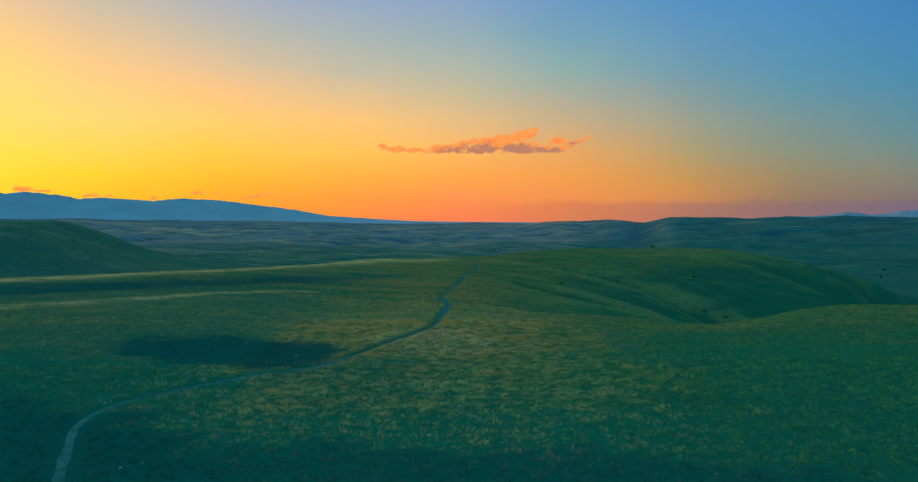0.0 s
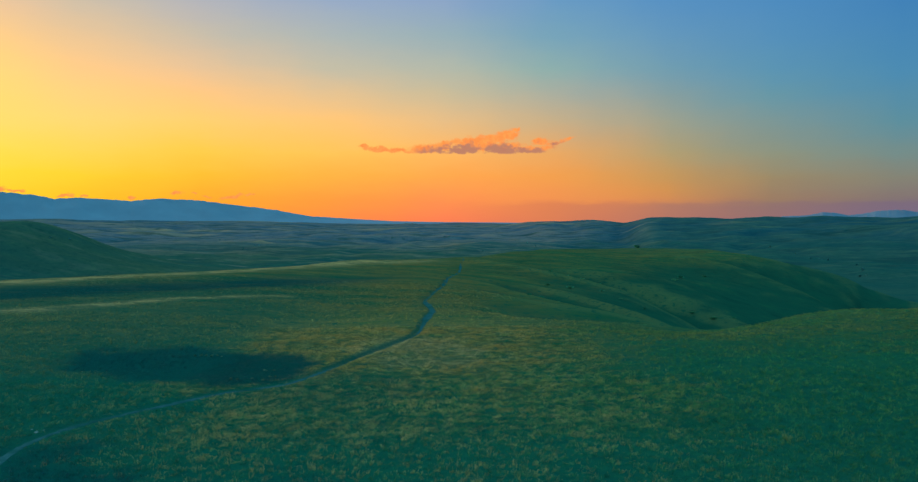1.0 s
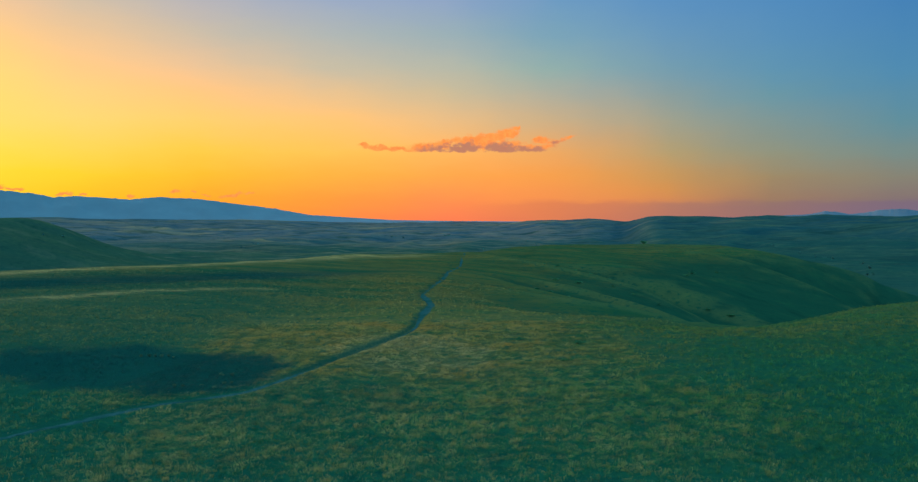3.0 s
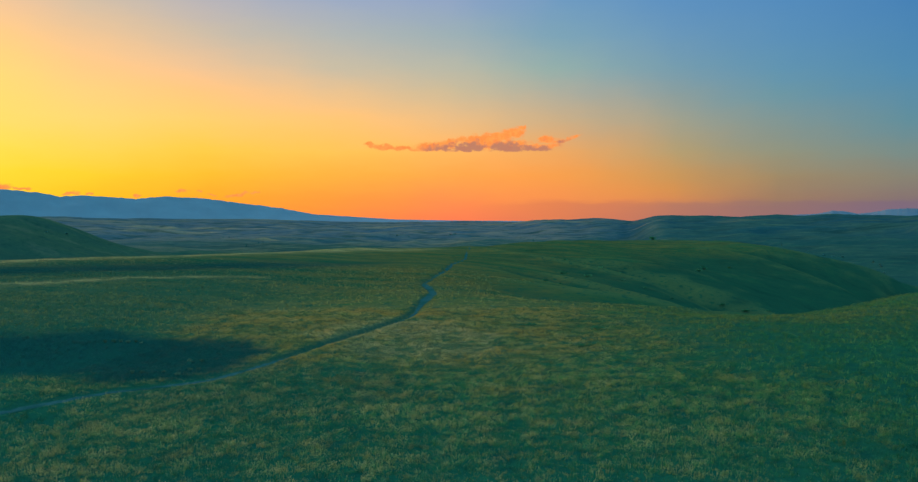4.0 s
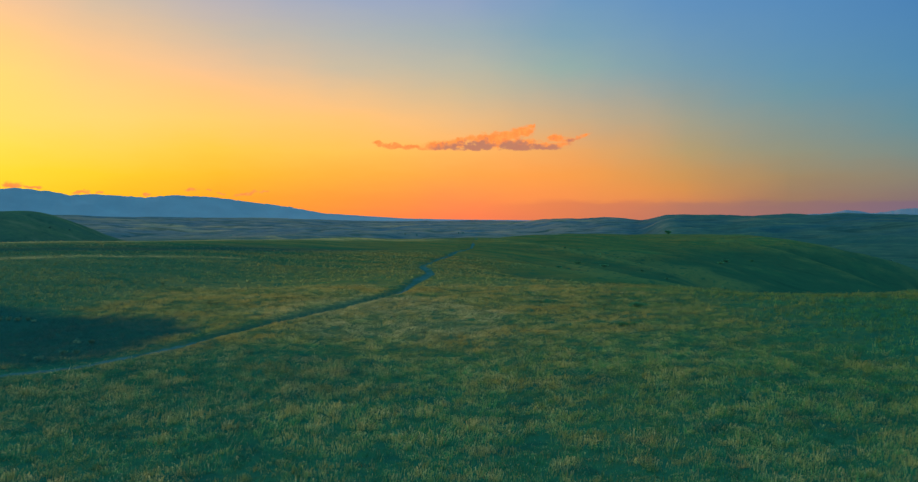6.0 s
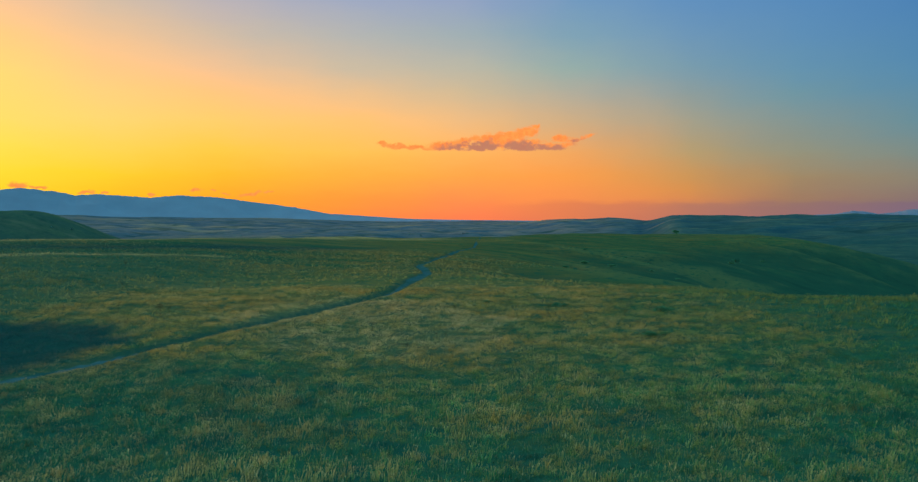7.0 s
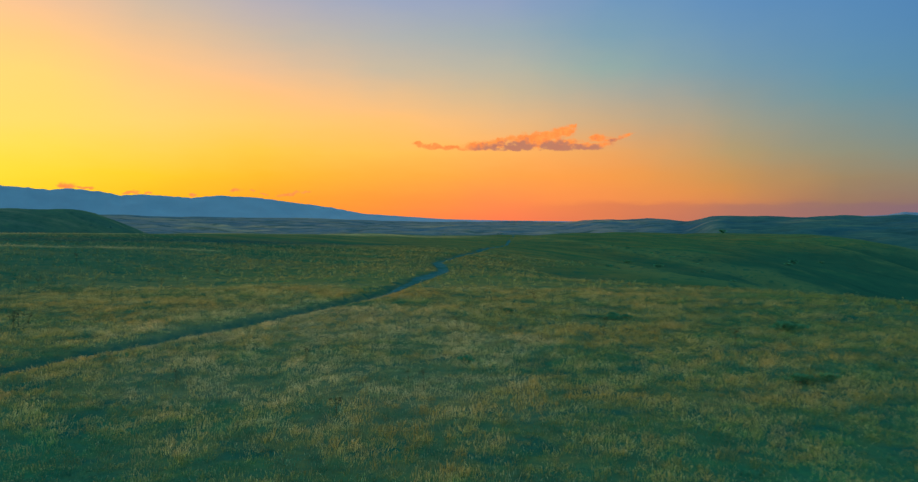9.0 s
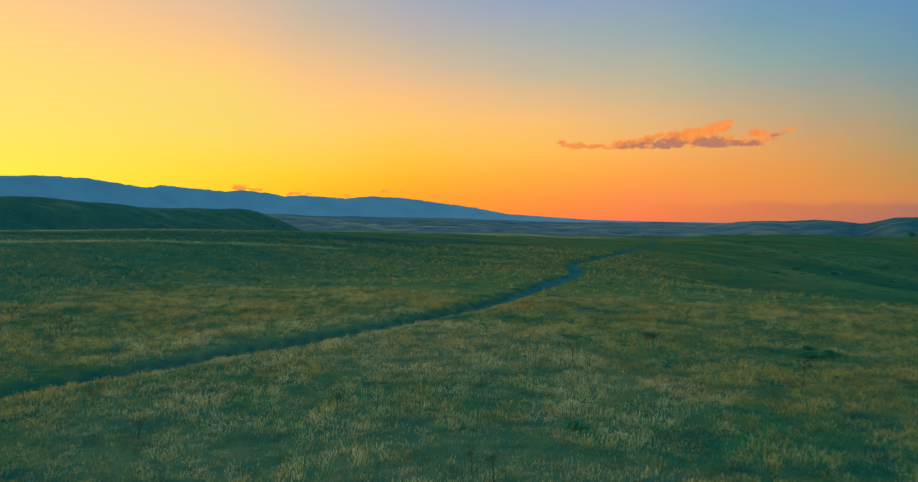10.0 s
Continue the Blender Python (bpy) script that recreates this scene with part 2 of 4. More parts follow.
def ground_material():
    m, n = material("meadow_ground")
    col, dry, lush_shade, flat, p, green_side, bank, lip = cover(n)
    s = n.add("ShaderNodeSeparateXYZ")
    n.put(s.inputs[0], p)
    # the open range beyond the ridge: blue haze painted in by distance, with pale fields
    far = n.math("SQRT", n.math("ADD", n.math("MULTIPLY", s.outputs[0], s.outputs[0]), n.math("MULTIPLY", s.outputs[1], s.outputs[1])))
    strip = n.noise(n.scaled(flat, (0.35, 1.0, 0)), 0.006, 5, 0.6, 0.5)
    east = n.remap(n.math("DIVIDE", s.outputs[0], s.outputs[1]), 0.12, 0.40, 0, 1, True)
    range_haze = n.mix(n.remap(strip, 0.38, 0.62), n.mix(east, (0.078, 0.138, 0.245, 1), (0.014, 0.090, 0.160, 1)), n.mix(east, (0.23, 0.195, 0.225, 1), (0.050, 0.125, 0.135, 1)))
    range_haze = n.mix(n.remap(n.noise(n.scaled(flat, (0.25, 1, 0)), 0.0045, 3, 0.5), 0.60, 0.66, 0, n.remap(east, 0, 1, 0.6, 0.35)), range_haze, (0.50, 0.32, 0.22, 1))
    range_haze = n.mix(n.remap(n.noise(n.scaled(flat, (0.6, 1, 0)), 0.012, 4, 0.65), 0.52, 0.64, 0, 0.8), range_haze, (0.03, 0.085, 0.105, 1))
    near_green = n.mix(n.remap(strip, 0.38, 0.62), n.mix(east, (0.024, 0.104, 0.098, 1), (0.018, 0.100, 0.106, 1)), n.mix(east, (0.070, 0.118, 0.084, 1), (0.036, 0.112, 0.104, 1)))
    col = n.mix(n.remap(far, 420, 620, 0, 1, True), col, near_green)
    col = n.mix(n.remap(n.math("ADD", far, n.math("MULTIPLY", n.math("SUBTRACT", strip, 0.5), 1400.0)), 1350, 2700, 0, 1, True), col, range_haze)
    # patchy growth on the slopes beyond the meadow
    patch = n.noise(n.scaled(flat, (0.8, 1.0, 0)), 0.045, 6, 0.7, 0.5)
    slope_zone = n.remap(far, 180, 260, 0, 1, True)
    col = n.mix(n.math("MULTIPLY", n.remap(patch, 0.46, 0.34, 0, 0.55), slope_zone), col, n.mix(1.0, col, (0.35, 0.62, 0.70, 1), "MULTIPLY"))
    col = n.mix(n.math("MULTIPLY", n.remap(patch, 0.54, 0.68, 0, 0.55), slope_zone), col, n.mix(1.0, col, (1.75, 1.38, 1.08, 1), "MULTIPLY"))
    tufts = n.noise(n.scaled(flat, (0.7, 1.0, 0)), 0.19, 5, 0.7, 0.3)
    col = n.mix(n.math("MULTIPLY", n.remap(tufts, 0.46, 0.34, 0, 0.6), slope_zone), col, n.mix(1.0, col, (0.30, 0.66, 0.78, 1), "MULTIPLY"))
    col = n.mix(n.math("MULTIPLY", n.remap(tufts, 0.55, 0.70, 0, 0.5), slope_zone), col, n.mix(1.0, col, (1.9, 1.4, 1.1, 1), "MULTIPLY"))
    # thin bands of stubble and of dark scrub along the contour
    band = n.noise(n.scaled(flat, (0.13, 1.0, 0)), 0.011, 5, 0.68, 0.6)
    outer = n.remap(far, 700, 1300, 0, 1, True)
    col = n.mix(n.math("MULTIPLY", n.remap(band, 0.57, 0.68, 0, 0.6), outer), col, n.mix(east, (0.30, 0.22, 0.17, 1), (0.11, 0.16, 0.13, 1)))
    col = n.mix(n.math("MULTIPLY", n.remap(band, 0.43, 0.34, 0, 0.7), outer), col, (0.016, 0.066, 0.078, 1))
    # broken ground: fine streaks of scrub, stubble and bare soil
    fine = n.noise(n.scaled(flat, (0.3, 1.0, 0)), 0.035, 5, 0.72, 0.5)
    col = n.mix(n.math("MULTIPLY", n.remap(fine, 0.53, 0.66, 0, 0.5), outer), col, n.mix(east, (0.34, 0.25, 0.22, 1), (0.10, 0.16, 0.15, 1)))
    col = n.mix(n.math("MULTIPLY", n.remap(fine, 0.46, 0.34, 0, 0.65), outer), col, (0.022, 0.075, 0.105, 1))
    # relief light and shade put into the colour: swells painted paler, dells darker
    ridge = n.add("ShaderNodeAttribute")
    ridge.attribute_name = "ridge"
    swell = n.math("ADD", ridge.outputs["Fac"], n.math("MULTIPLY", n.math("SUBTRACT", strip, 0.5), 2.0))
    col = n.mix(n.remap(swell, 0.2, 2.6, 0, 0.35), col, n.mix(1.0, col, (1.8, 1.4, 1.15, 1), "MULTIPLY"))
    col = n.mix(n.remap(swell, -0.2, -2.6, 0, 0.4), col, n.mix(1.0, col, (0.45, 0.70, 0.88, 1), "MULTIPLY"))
    # shade between the tufts painted dark over the litter and low plants
    gap_shade = n.noise(flat, 1.5, 4, 0.65)
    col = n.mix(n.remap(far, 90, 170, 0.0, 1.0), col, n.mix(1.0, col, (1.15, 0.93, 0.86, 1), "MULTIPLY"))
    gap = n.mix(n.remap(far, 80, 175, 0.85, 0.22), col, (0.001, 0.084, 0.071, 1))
    col = n.mix(n.remap(gap_shade, 0.34, 0.60, n.remap(far, 80, 175, 0.55, 0.0), 0.9), col, gap)
    rough = n.math("ADD", n.math("MULTIPLY", n.noise(flat, 1.4, 5, 0.65), 0.5), n.math("MULTIPLY", n.noise(flat, 5.0, 3, 0.6), 0.2))
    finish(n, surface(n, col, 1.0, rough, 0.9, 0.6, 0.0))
    return m


def grass_material():
    m, n = material("meadow_grass")
    col, dry, lush_shade, flat, p, green_side, bank, lip = cover(n)
    a, b = n.add("ShaderNodeAttribute"), n.add("ShaderNodeAttribute")
    a.attribute_name, b.attribute_name = "tuft", "tip"
    tuft, tip = a.outputs["Fac"], b.outputs["Fac"]
    straw_share = n.math("SUBTRACT", 1.0, green_side)
    col = n.mix(n.math("MULTIPLY", n.remap(tuft, 0.50, 0.9, 0, 0.55), straw_share), col, (0.37, 0.225, 0.10, 1))
    col = n.mix(n.math("MULTIPLY", n.remap(tuft, 0.72, 1.0, 0, 0.5), straw_share), col, (0.36, 0.25, 0.14, 1))
    # low tufts darkened in colour for the shade between taller ones
    col = n.mix(n.remap(tuft, 0.44, 0.08, 0, 0.88), col, (0.003, 0.112, 0.076, 1))
    ripe = n.math("MULTIPLY", n.math("MULTIPLY", n.remap(tip, 0.45, 1.0), n.remap(tuft, 0.2, 0.7, 0.15, 1.0)), n.math("SUBTRACT", 0.62, n.math("MULTIPLY", lush_shade, 0.54)))
    col = n.mix(n.math("MULTIPLY", ripe, straw_share), col, (0.42, 0.285, 0.16, 1))
    island = n.add("ShaderNodeNewGeometry").outputs["Random Per Island"]
    warm = n.remap(n.noise(n.scaled(flat, (0.7, 1.2, 0)), 0.24, 4, 0.62, 0.4), 0.45, 0.60, 0, n.remap(dry, 0.70, 1.0, 0.05, 0.9))
    col = n.mix(n.math("MULTIPLY", warm, straw_share), col, (0.34, 0.175, 0.055, 1))
    # low mounds of grey-pink ripe grass, with the shade between them painted dark teal
    mound = n.noise(n.scaled(flat, (0.8, 1.1, 0)), 0.85, 3, 0.55, 0.5)
    col = n.mix(n.math("MULTIPLY", n.remap(n.math("ADD", mound, n.math("MULTIPLY", bank, 0.07)), 0.50, 0.66, 0, 0.6, True), straw_share), col, n.mix(bank, (0.35, 0.235, 0.12, 1), (0.47, 0.32, 0.21, 1)))
    col = n.mix(n.remap(mound, 0.47, 0.36, 0, 0.88, True), col, (0.001, 0.098, 0.084, 1))
    # here and there a pale, faintly pink seed head
    col = n.mix(n.math("MULTIPLY", n.remap(island, 0.80, 0.84), n.math("MULTIPLY", n.remap(tip, 0.3, 0.9, 0, 0.6), straw_share)), col, (0.40, 0.31, 0.22, 1))
    col = n.mix(n.math("MULTIPLY", lip, 0.75), col, (0.34, 0.23, 0.13, 1))
    c = n.add("ShaderNodeAttribute")
    c.attribute_name = "tone"
    shade = n.math("MULTIPLY", n.remap(island, 0.0, 1.0, 0.85, 1.15), n.remap(c.outputs["Fac"], 0.0, 1.0, 1.15, 2.70))
    tone = n.add("ShaderNodeCombineXYZ")
    for k, f in enumerate((0.90, 0.93, 0.82)):
        n.put(tone.inputs[k], n.math("MULTIPLY", shade, f))
    col = n.mix(1.0, col, tone.outputs[0], "MULTIPLY")
    col = n.mix(n.math("MULTIPLY", lush_shade, 0.9), col, (0.001, 0.122, 0.142, 1))
    d = n.add("ShaderNodeBsdfDiffuse")
    n.put(d.inputs[0], col)
    t = n.add("ShaderNodeBsdfTranslucent")
    n.put(t.inputs[0], col)
    mix = n.add("ShaderNodeMixShader")
    mix.inputs[0].default_value = 0.35
    n.put(mix.inputs[1], d.outputs[0]), n.put(mix.inputs[2], t.outputs[0])
    finish(n, mix.outputs[0])
    return m


def trail_material():
    m, n = material("trodden_earth")
    p = n.add("ShaderNodeNewGeometry").outputs["Position"]
    f = n.noise(p, 1.6, 5, 0.65)
    col = n.mix(n.remap(f, 0.3, 0.7), (0.014, 0.088, 0.100, 1), (0.050, 0.138, 0.165, 1))
    col = n.mix(n.remap(n.noise(p, 0.5, 3, 0.5), 0.46, 0.62, 0, 0.8), col, (0.008, 0.080, 0.074, 1))
    grit = n.noise(p, 14, 4, 0.7)
    col = n.mix(n.remap(grit, 0.60, 0.72, 0, 0.25), col, (0.19, 0.26, 0.28, 1))
    finish(n, surface(n, col, 0.9, n.math("ADD", f, n.math("MULTIPLY", grit, 0.4)), 0.3, 0.08, 0.0))
    return m


# distance haze is painted into the base colours passed in here
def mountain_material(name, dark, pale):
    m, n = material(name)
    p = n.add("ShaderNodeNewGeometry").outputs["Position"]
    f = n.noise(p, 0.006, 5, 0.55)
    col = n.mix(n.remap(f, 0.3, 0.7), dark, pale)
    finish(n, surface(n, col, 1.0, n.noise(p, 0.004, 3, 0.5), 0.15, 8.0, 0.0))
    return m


def cloud_material():
    """Vapour that glows of itself, with the hidden sun's light and a shaded base painted in; it thins out at the rim.
    """
    m, n = material("cloud_vapour")
    a, b = n.add("ShaderNodeAttribute"), n.add("ShaderNodeAttribute")
    a.attribute_name, b.attribute_name = "soft", "shade_core"
    p = n.add("ShaderNodeNewGeometry").outputs["Position"]
    f = n.noise(p, 0.02, 5, 0.6)
    glow = n.mix(n.remap(f, 0.35, 0.65), lin(255, 142, 72), lin(255, 164, 84))
    col = n.mix(n.remap(b.outputs["Fac"], 0.10, 1.0, 0, 0.80, True), glow, lin(166, 122, 110))
    e = n.add("ShaderNodeEmission")
    n.put(e.inputs[0], col)
    gap = n.add("ShaderNodeBsdfTransparent")
    mix = n.add("ShaderNodeMixShader")
    n.put(mix.inputs[0], n.math("MULTIPLY", n.remap(a.outputs["Fac"], 0.0, 1.0, 0, 1, True), 0.88))
    n.put(mix.inputs[1], gap.outputs[0]), n.put(mix.inputs[2], e.outputs[0])
    finish(n, mix.outputs[0])
    return m


def plain(name, dark, pale, scale, rough=0.85):
    m, n = material(name)
    p = n.add("ShaderNodeTexCoord").outputs["Object"]
    f = n.noise(p, scale, 4, 0.6)
    r = n.add("ShaderNodeObjectInfo").outputs["Random"]
    col = n.mix(n.remap(n.math("ADD", f, n.math("MULTIPLY", r, 0.25)), 0.4, 0.8), dark, pale)
    finish(n, surface(n, col, rough, f, 0.4, 0.02, 0.1))
    return m


MAT_GROUND, MAT_GRASS, MAT_TRAIL, MAT_CLOUD = ground_material(), grass_material(), trail_material(), cloud_material()
MAT_RANGE = mountain_material("haze_painted_mountain", (0.25, 0.275, 0.40, 1), (0.29, 0.315, 0.45, 1))
MAT_BUTTE = mountain_material("haze_painted_butte", (0.20, 0.22, 0.34, 1), (0.25, 0.26, 0.38, 1))
MAT_LEAF = plain("shrub_leaf", (0.03, 0.22, 0.14, 1), (0.11, 0.33, 0.17, 1), 3.0)
# valley leaves carry the blue of distance haze in their colour
MAT_TREE = plain("valley_tree_leaf", (0.06, 0.24, 0.26, 1), (0.13, 0.34, 0.32, 1), 0.6)
MAT_SILVER = plain("silver_shrub_leaf", (0.08, 0.17, 0.12, 1), (0.20, 0.30, 0.21, 1), 5.0)
MAT_BARK = plain("shrub_bark", (0.06, 0.045, 0.03, 1), (0.12, 0.10, 0.07, 1), 8.0)
MAT_WEED = plain("dry_weed", (0.05, 0.035, 0.02, 1), (0.13, 0.10, 0.05, 1), 12.0)
MAT_STONE = plain("pale_stone", (0.16, 0.24, 0.25, 1), (0.30, 0.38, 0.38, 1), 6.0)

# ---- terrain ----


def lattice(ix, iy, seed):
    """Repeatable pseudo-random value 0 to 1 for each lattice point."""
    h = (ix.astype(np.int64) * 374761393 + iy.astype(np.int64) * 668265263 + seed * 974634777) & 0x7FFFFFFF
    h = ((h ^ (h >> 13)) * 1274126177) & 0x7FFFFFFF
    return ((h ^ (h >> 16)) & 0xFFFF) / 65535.0


def value_noise(x, y, seed=0):
    """Smooth noise, -1 to 1, one unit a cell."""
    ix, iy = np.floor(x), np.floor(y)
    fx, fy = x - ix, y - iy
    fx, fy = fx * fx * fx * (fx * (fx * 6 - 15) + 10), fy * fy * fy * (fy * (fy * 6 - 15) + 10)
    a, b = lattice(ix, iy, seed), lattice(ix + 1, iy, seed)
    c, d = lattice(ix, iy + 1, seed), lattice(ix + 1, iy + 1, seed)
    return 2 * ((a + (b - a) * fx) * (1 - fy) + (c + (d - c) * fx) * fy) - 1


def fbm(x, y, size, octaves=4, seed=0, gain=0.5):
    out, amp = 0.0, 1.0
    for k in range(octaves):
        out = out + amp * value_noise(x / size + 17.3 * k, y / size - 9.1 * k, seed + k)
        size, amp = size / 2.03, amp * gain
    return out


def step(a, b, v):
    t = np.clip((v - a) / (b - a), 0, 1)
    return t * t * (3 - 2 * t)


def hump(x, y, cx, cy, rx, ry, turn=0.0):
    c, s = math.cos(radians(turn)), math.sin(radians(turn))
    u, v = ((x - cx) * c + (y - cy) * s) / rx, ((y - cy) * c - (x - cx) * s) / ry
    return np.exp(-(u * u + v * v))


def trough(x, y, line):
    """A gully along a line of (x, y, depth, half-width)."""
    deep = np.zeros_like(x)
    for (x0, y0, d0, w0), (x1, y1, d1, w1) in zip(line, line[1:]):
        lx, ly = x1 - x0, y1 - y0
        t = np.clip(((x - x0) * lx + (y - y0) * ly) / (lx * lx + ly * ly), 0, 1)
        q = np.hypot(x - x0 - t * lx, y - y0 - t * ly) / (w0 + (w1 - w0) * t)
        deep = np.maximum(deep, (d0 + (d1 - d0) * t) * np.exp(-q * q))
    return deep


TRAIL = [(-22.5, 30), (-25.2, 39), (-27.6, 44.5), (-30.3, 50), (-32.6, 55), (-33.4, 58.8), (-32.8, 62.2), (-30.4, 67.2), (-26.8, 72.3), (-23.2, 75.7), (-20.2, 77.8), (-17.2, 80.2),
         (-15.2, 84.4), (-13.5, 88.6), (-12.1, 91.8), (-10.6, 95.3), (-9.2, 98.8), (-7.1, 102.6), (-4.9, 107.2), (-4.0, 112), (-3.65, 118), (-3.2, 127), (-2.2, 139), (-2.6, 145),
         (-3.9, 153), (-4.1, 159), (-2.9, 170), (-1.7, 183), (0.6, 203), (1.8, 229), (6.3, 260), (7.4, 280), (8.8, 305), (10.5, 330)]


def spline(points, spacing):
    """Evenly spaced points on a smooth curve through the given ones."""
    p = [np.array(q, float) for q in points]
    p = [2 * p[0] - p[1]] + p + [2 * p[-1] - p[-2]]
    fine = []
    for a, b, c, d in zip(p, p[1:], p[2:], p[3:]):
        for t in np.linspace(0, 1, 40, endpoint=False):
            fine.append(0.5 * (2 * b + (c - a) * t + (2 * a - 5 * b + 4 * c - d) * t * t + (3 * b - a - 3 * c + d) * t ** 3))
    fine = np.array(fine)
    s = np.concatenate([[0], np.cumsum(np.hypot(*np.diff(fine, axis=0).T))])
    g = np.arange(0, s[-1], spacing)
    return np.stack([np.interp(g, s, fine[:, 0]), np.interp(g, s, fine[:, 1])], 1)


TRAIL_LINE = spline(TRAIL, 1.0)


def trail_distance(x, y):
    """Metres from the middle of the trail (far away: 99)."""
    d = np.full(x.shape, 99.0)
    near = (x > -40) & (x < 18) & (y > 24) & (y < 336)
    px, py = x[near], y[near]
    if px.size:
        best = np.full(px.shape, 1e9)
        for a, b in TRAIL_LINE:
            np.minimum(best, (px - a) ** 2 + (py - b) ** 2, out=best)
        d[near] = np.sqrt(best)
    return d


def verge_shade_amount(x, y):
    """0 to 1 on the strip along the trail's left bank: low growth, and the rut's shade painted in."""
    out = np.zeros(x.shape)
    near = (x > -40) & (x < 10) & (y > 40) & (y < 240)
    px, py = x[near], y[near]
    if px.size:
        line = spline(TRAIL, 0.5)
        tang = np.gradient(line, axis=0)
        best, side = np.full(px.shape, 1e9), np.zeros(px.shape)
        for (a, b), (u, v) in zip(line, tang / np.hypot(*tang.T)[:, None]):
            q = (px - a) ** 2 + (py - b) ** 2
            hit = q < best
            best[hit] = q[hit]
            side[hit] = ((py - b) * u - (px - a) * v)[hit]
        out[near] = np.exp(-((side - 0.55) / 0.32) ** 2 - (np.maximum(np.sqrt(best) - 2.2, 0)) ** 2) * (0.6 + 0.4 * step(165, 110, py)) * (0.35 + 0.65 * step(80, 90, py))
    return out


GULLY = [(40, 106, 0.4, 8), (50, 128, 3.5, 15), (70, 163, 11, 26), (98, 205, 19, 36), (150, 250, 27, 52), (230, 310, 36, 76), (360, 370, 50, 110)]
SIDE_GULLY = [(16, 240, 0.3, 8), (42, 210, 6.5, 10), (68, 176, 10, 14)]
SPUR = [(10, 335, 0.2, 9), (26, 305, 1.3, 9), (45, 284, 3.0, 9), (60, 270, 4.2, 9), (76, 255, 5.2, 10), (94, 238, 4.6, 13)]
LOW_SPUR = [(5, 262, 0.2, 7), (12, 224, 1.1, 8), (18, 206, 1.6, 7), (25, 195, 2.1, 7), (34, 184, 2.0, 9)]
FAR_SPUR = [(118, 408, 0.3, 16), (147, 386, 2.0, 20), (166, 372, 3.0, 20), (187, 351, 3.6, 23), (220, 320, 3.0, 26)]
LAST_SPUR = [(200, 440, 0.3, 20), (226, 420, 1.5, 24), (258, 398, 8.0, 28), (290, 378, 20.0, 32), (330, 345, 25.0, 38)]
TERRACE = [(-190, 160, 1, 8), (-150, 171, 1, 8), (-118, 181, 1, 8), (-100, 190, 1, 7), (-82, 207, 1, 7), (-68, 221, 1, 7), (-56, 240, 1, 8), (-48, 267, 1, 9), (-36, 296, 1, 10), (-10, 314, 0.6, 10)]
LOW_TERRACE = [(-130, 106, 1, 2.6), (-100, 117, 1, 2.6), (-85, 124, 1, 2.6), (-72, 130, 1, 2.5), (-63, 137, 1, 2.4), (-55, 144, 1, 2.2), (-46, 151, 0.8, 2.0), (-36, 156, 0.5, 2.0)]
SWALE = [(-150, 148, 1, 15), (-110, 156, 1, 15), (-85, 166, 1, 14), (-68, 176, 1, 12), (-52, 188, 0.8, 11), (-36, 205, 0.4, 11), (-18, 226, 0.1, 10)]
FRONT_GULLY = [(1, 190, 0.3, 7), (9, 168, 1.1, 9), (27, 148, 3.6, 15), (56, 146, 7, 20)]
LOWER_SLOPE = [(3, 262, 0.2, 8), (12, 220, 1.7, 10), (22, 200, 3.0, 13), (35, 184, 4.2, 15)]
SPUR_FOOT = [(36, 312, 0.3, 9), (56, 290, 4.0, 11), (74, 274, 7.0, 12), (92, 256, 7.0, 13)]
BEYOND_GULLY = [(160, 408, 0.8, 13), (190, 384, 4, 15), (228, 346, 7, 20)]
BACK_GULLY = [(64, 300, 0.5, 13), (88, 256, 7, 17), (110, 218, 10, 21)]


HILL = [(-540, 925, 44, 120), (-585, 900, 82, 130), (-700, 830, 97, 150), (-1000, 620, 80, 190), (-1300, 400, 84, 240)]


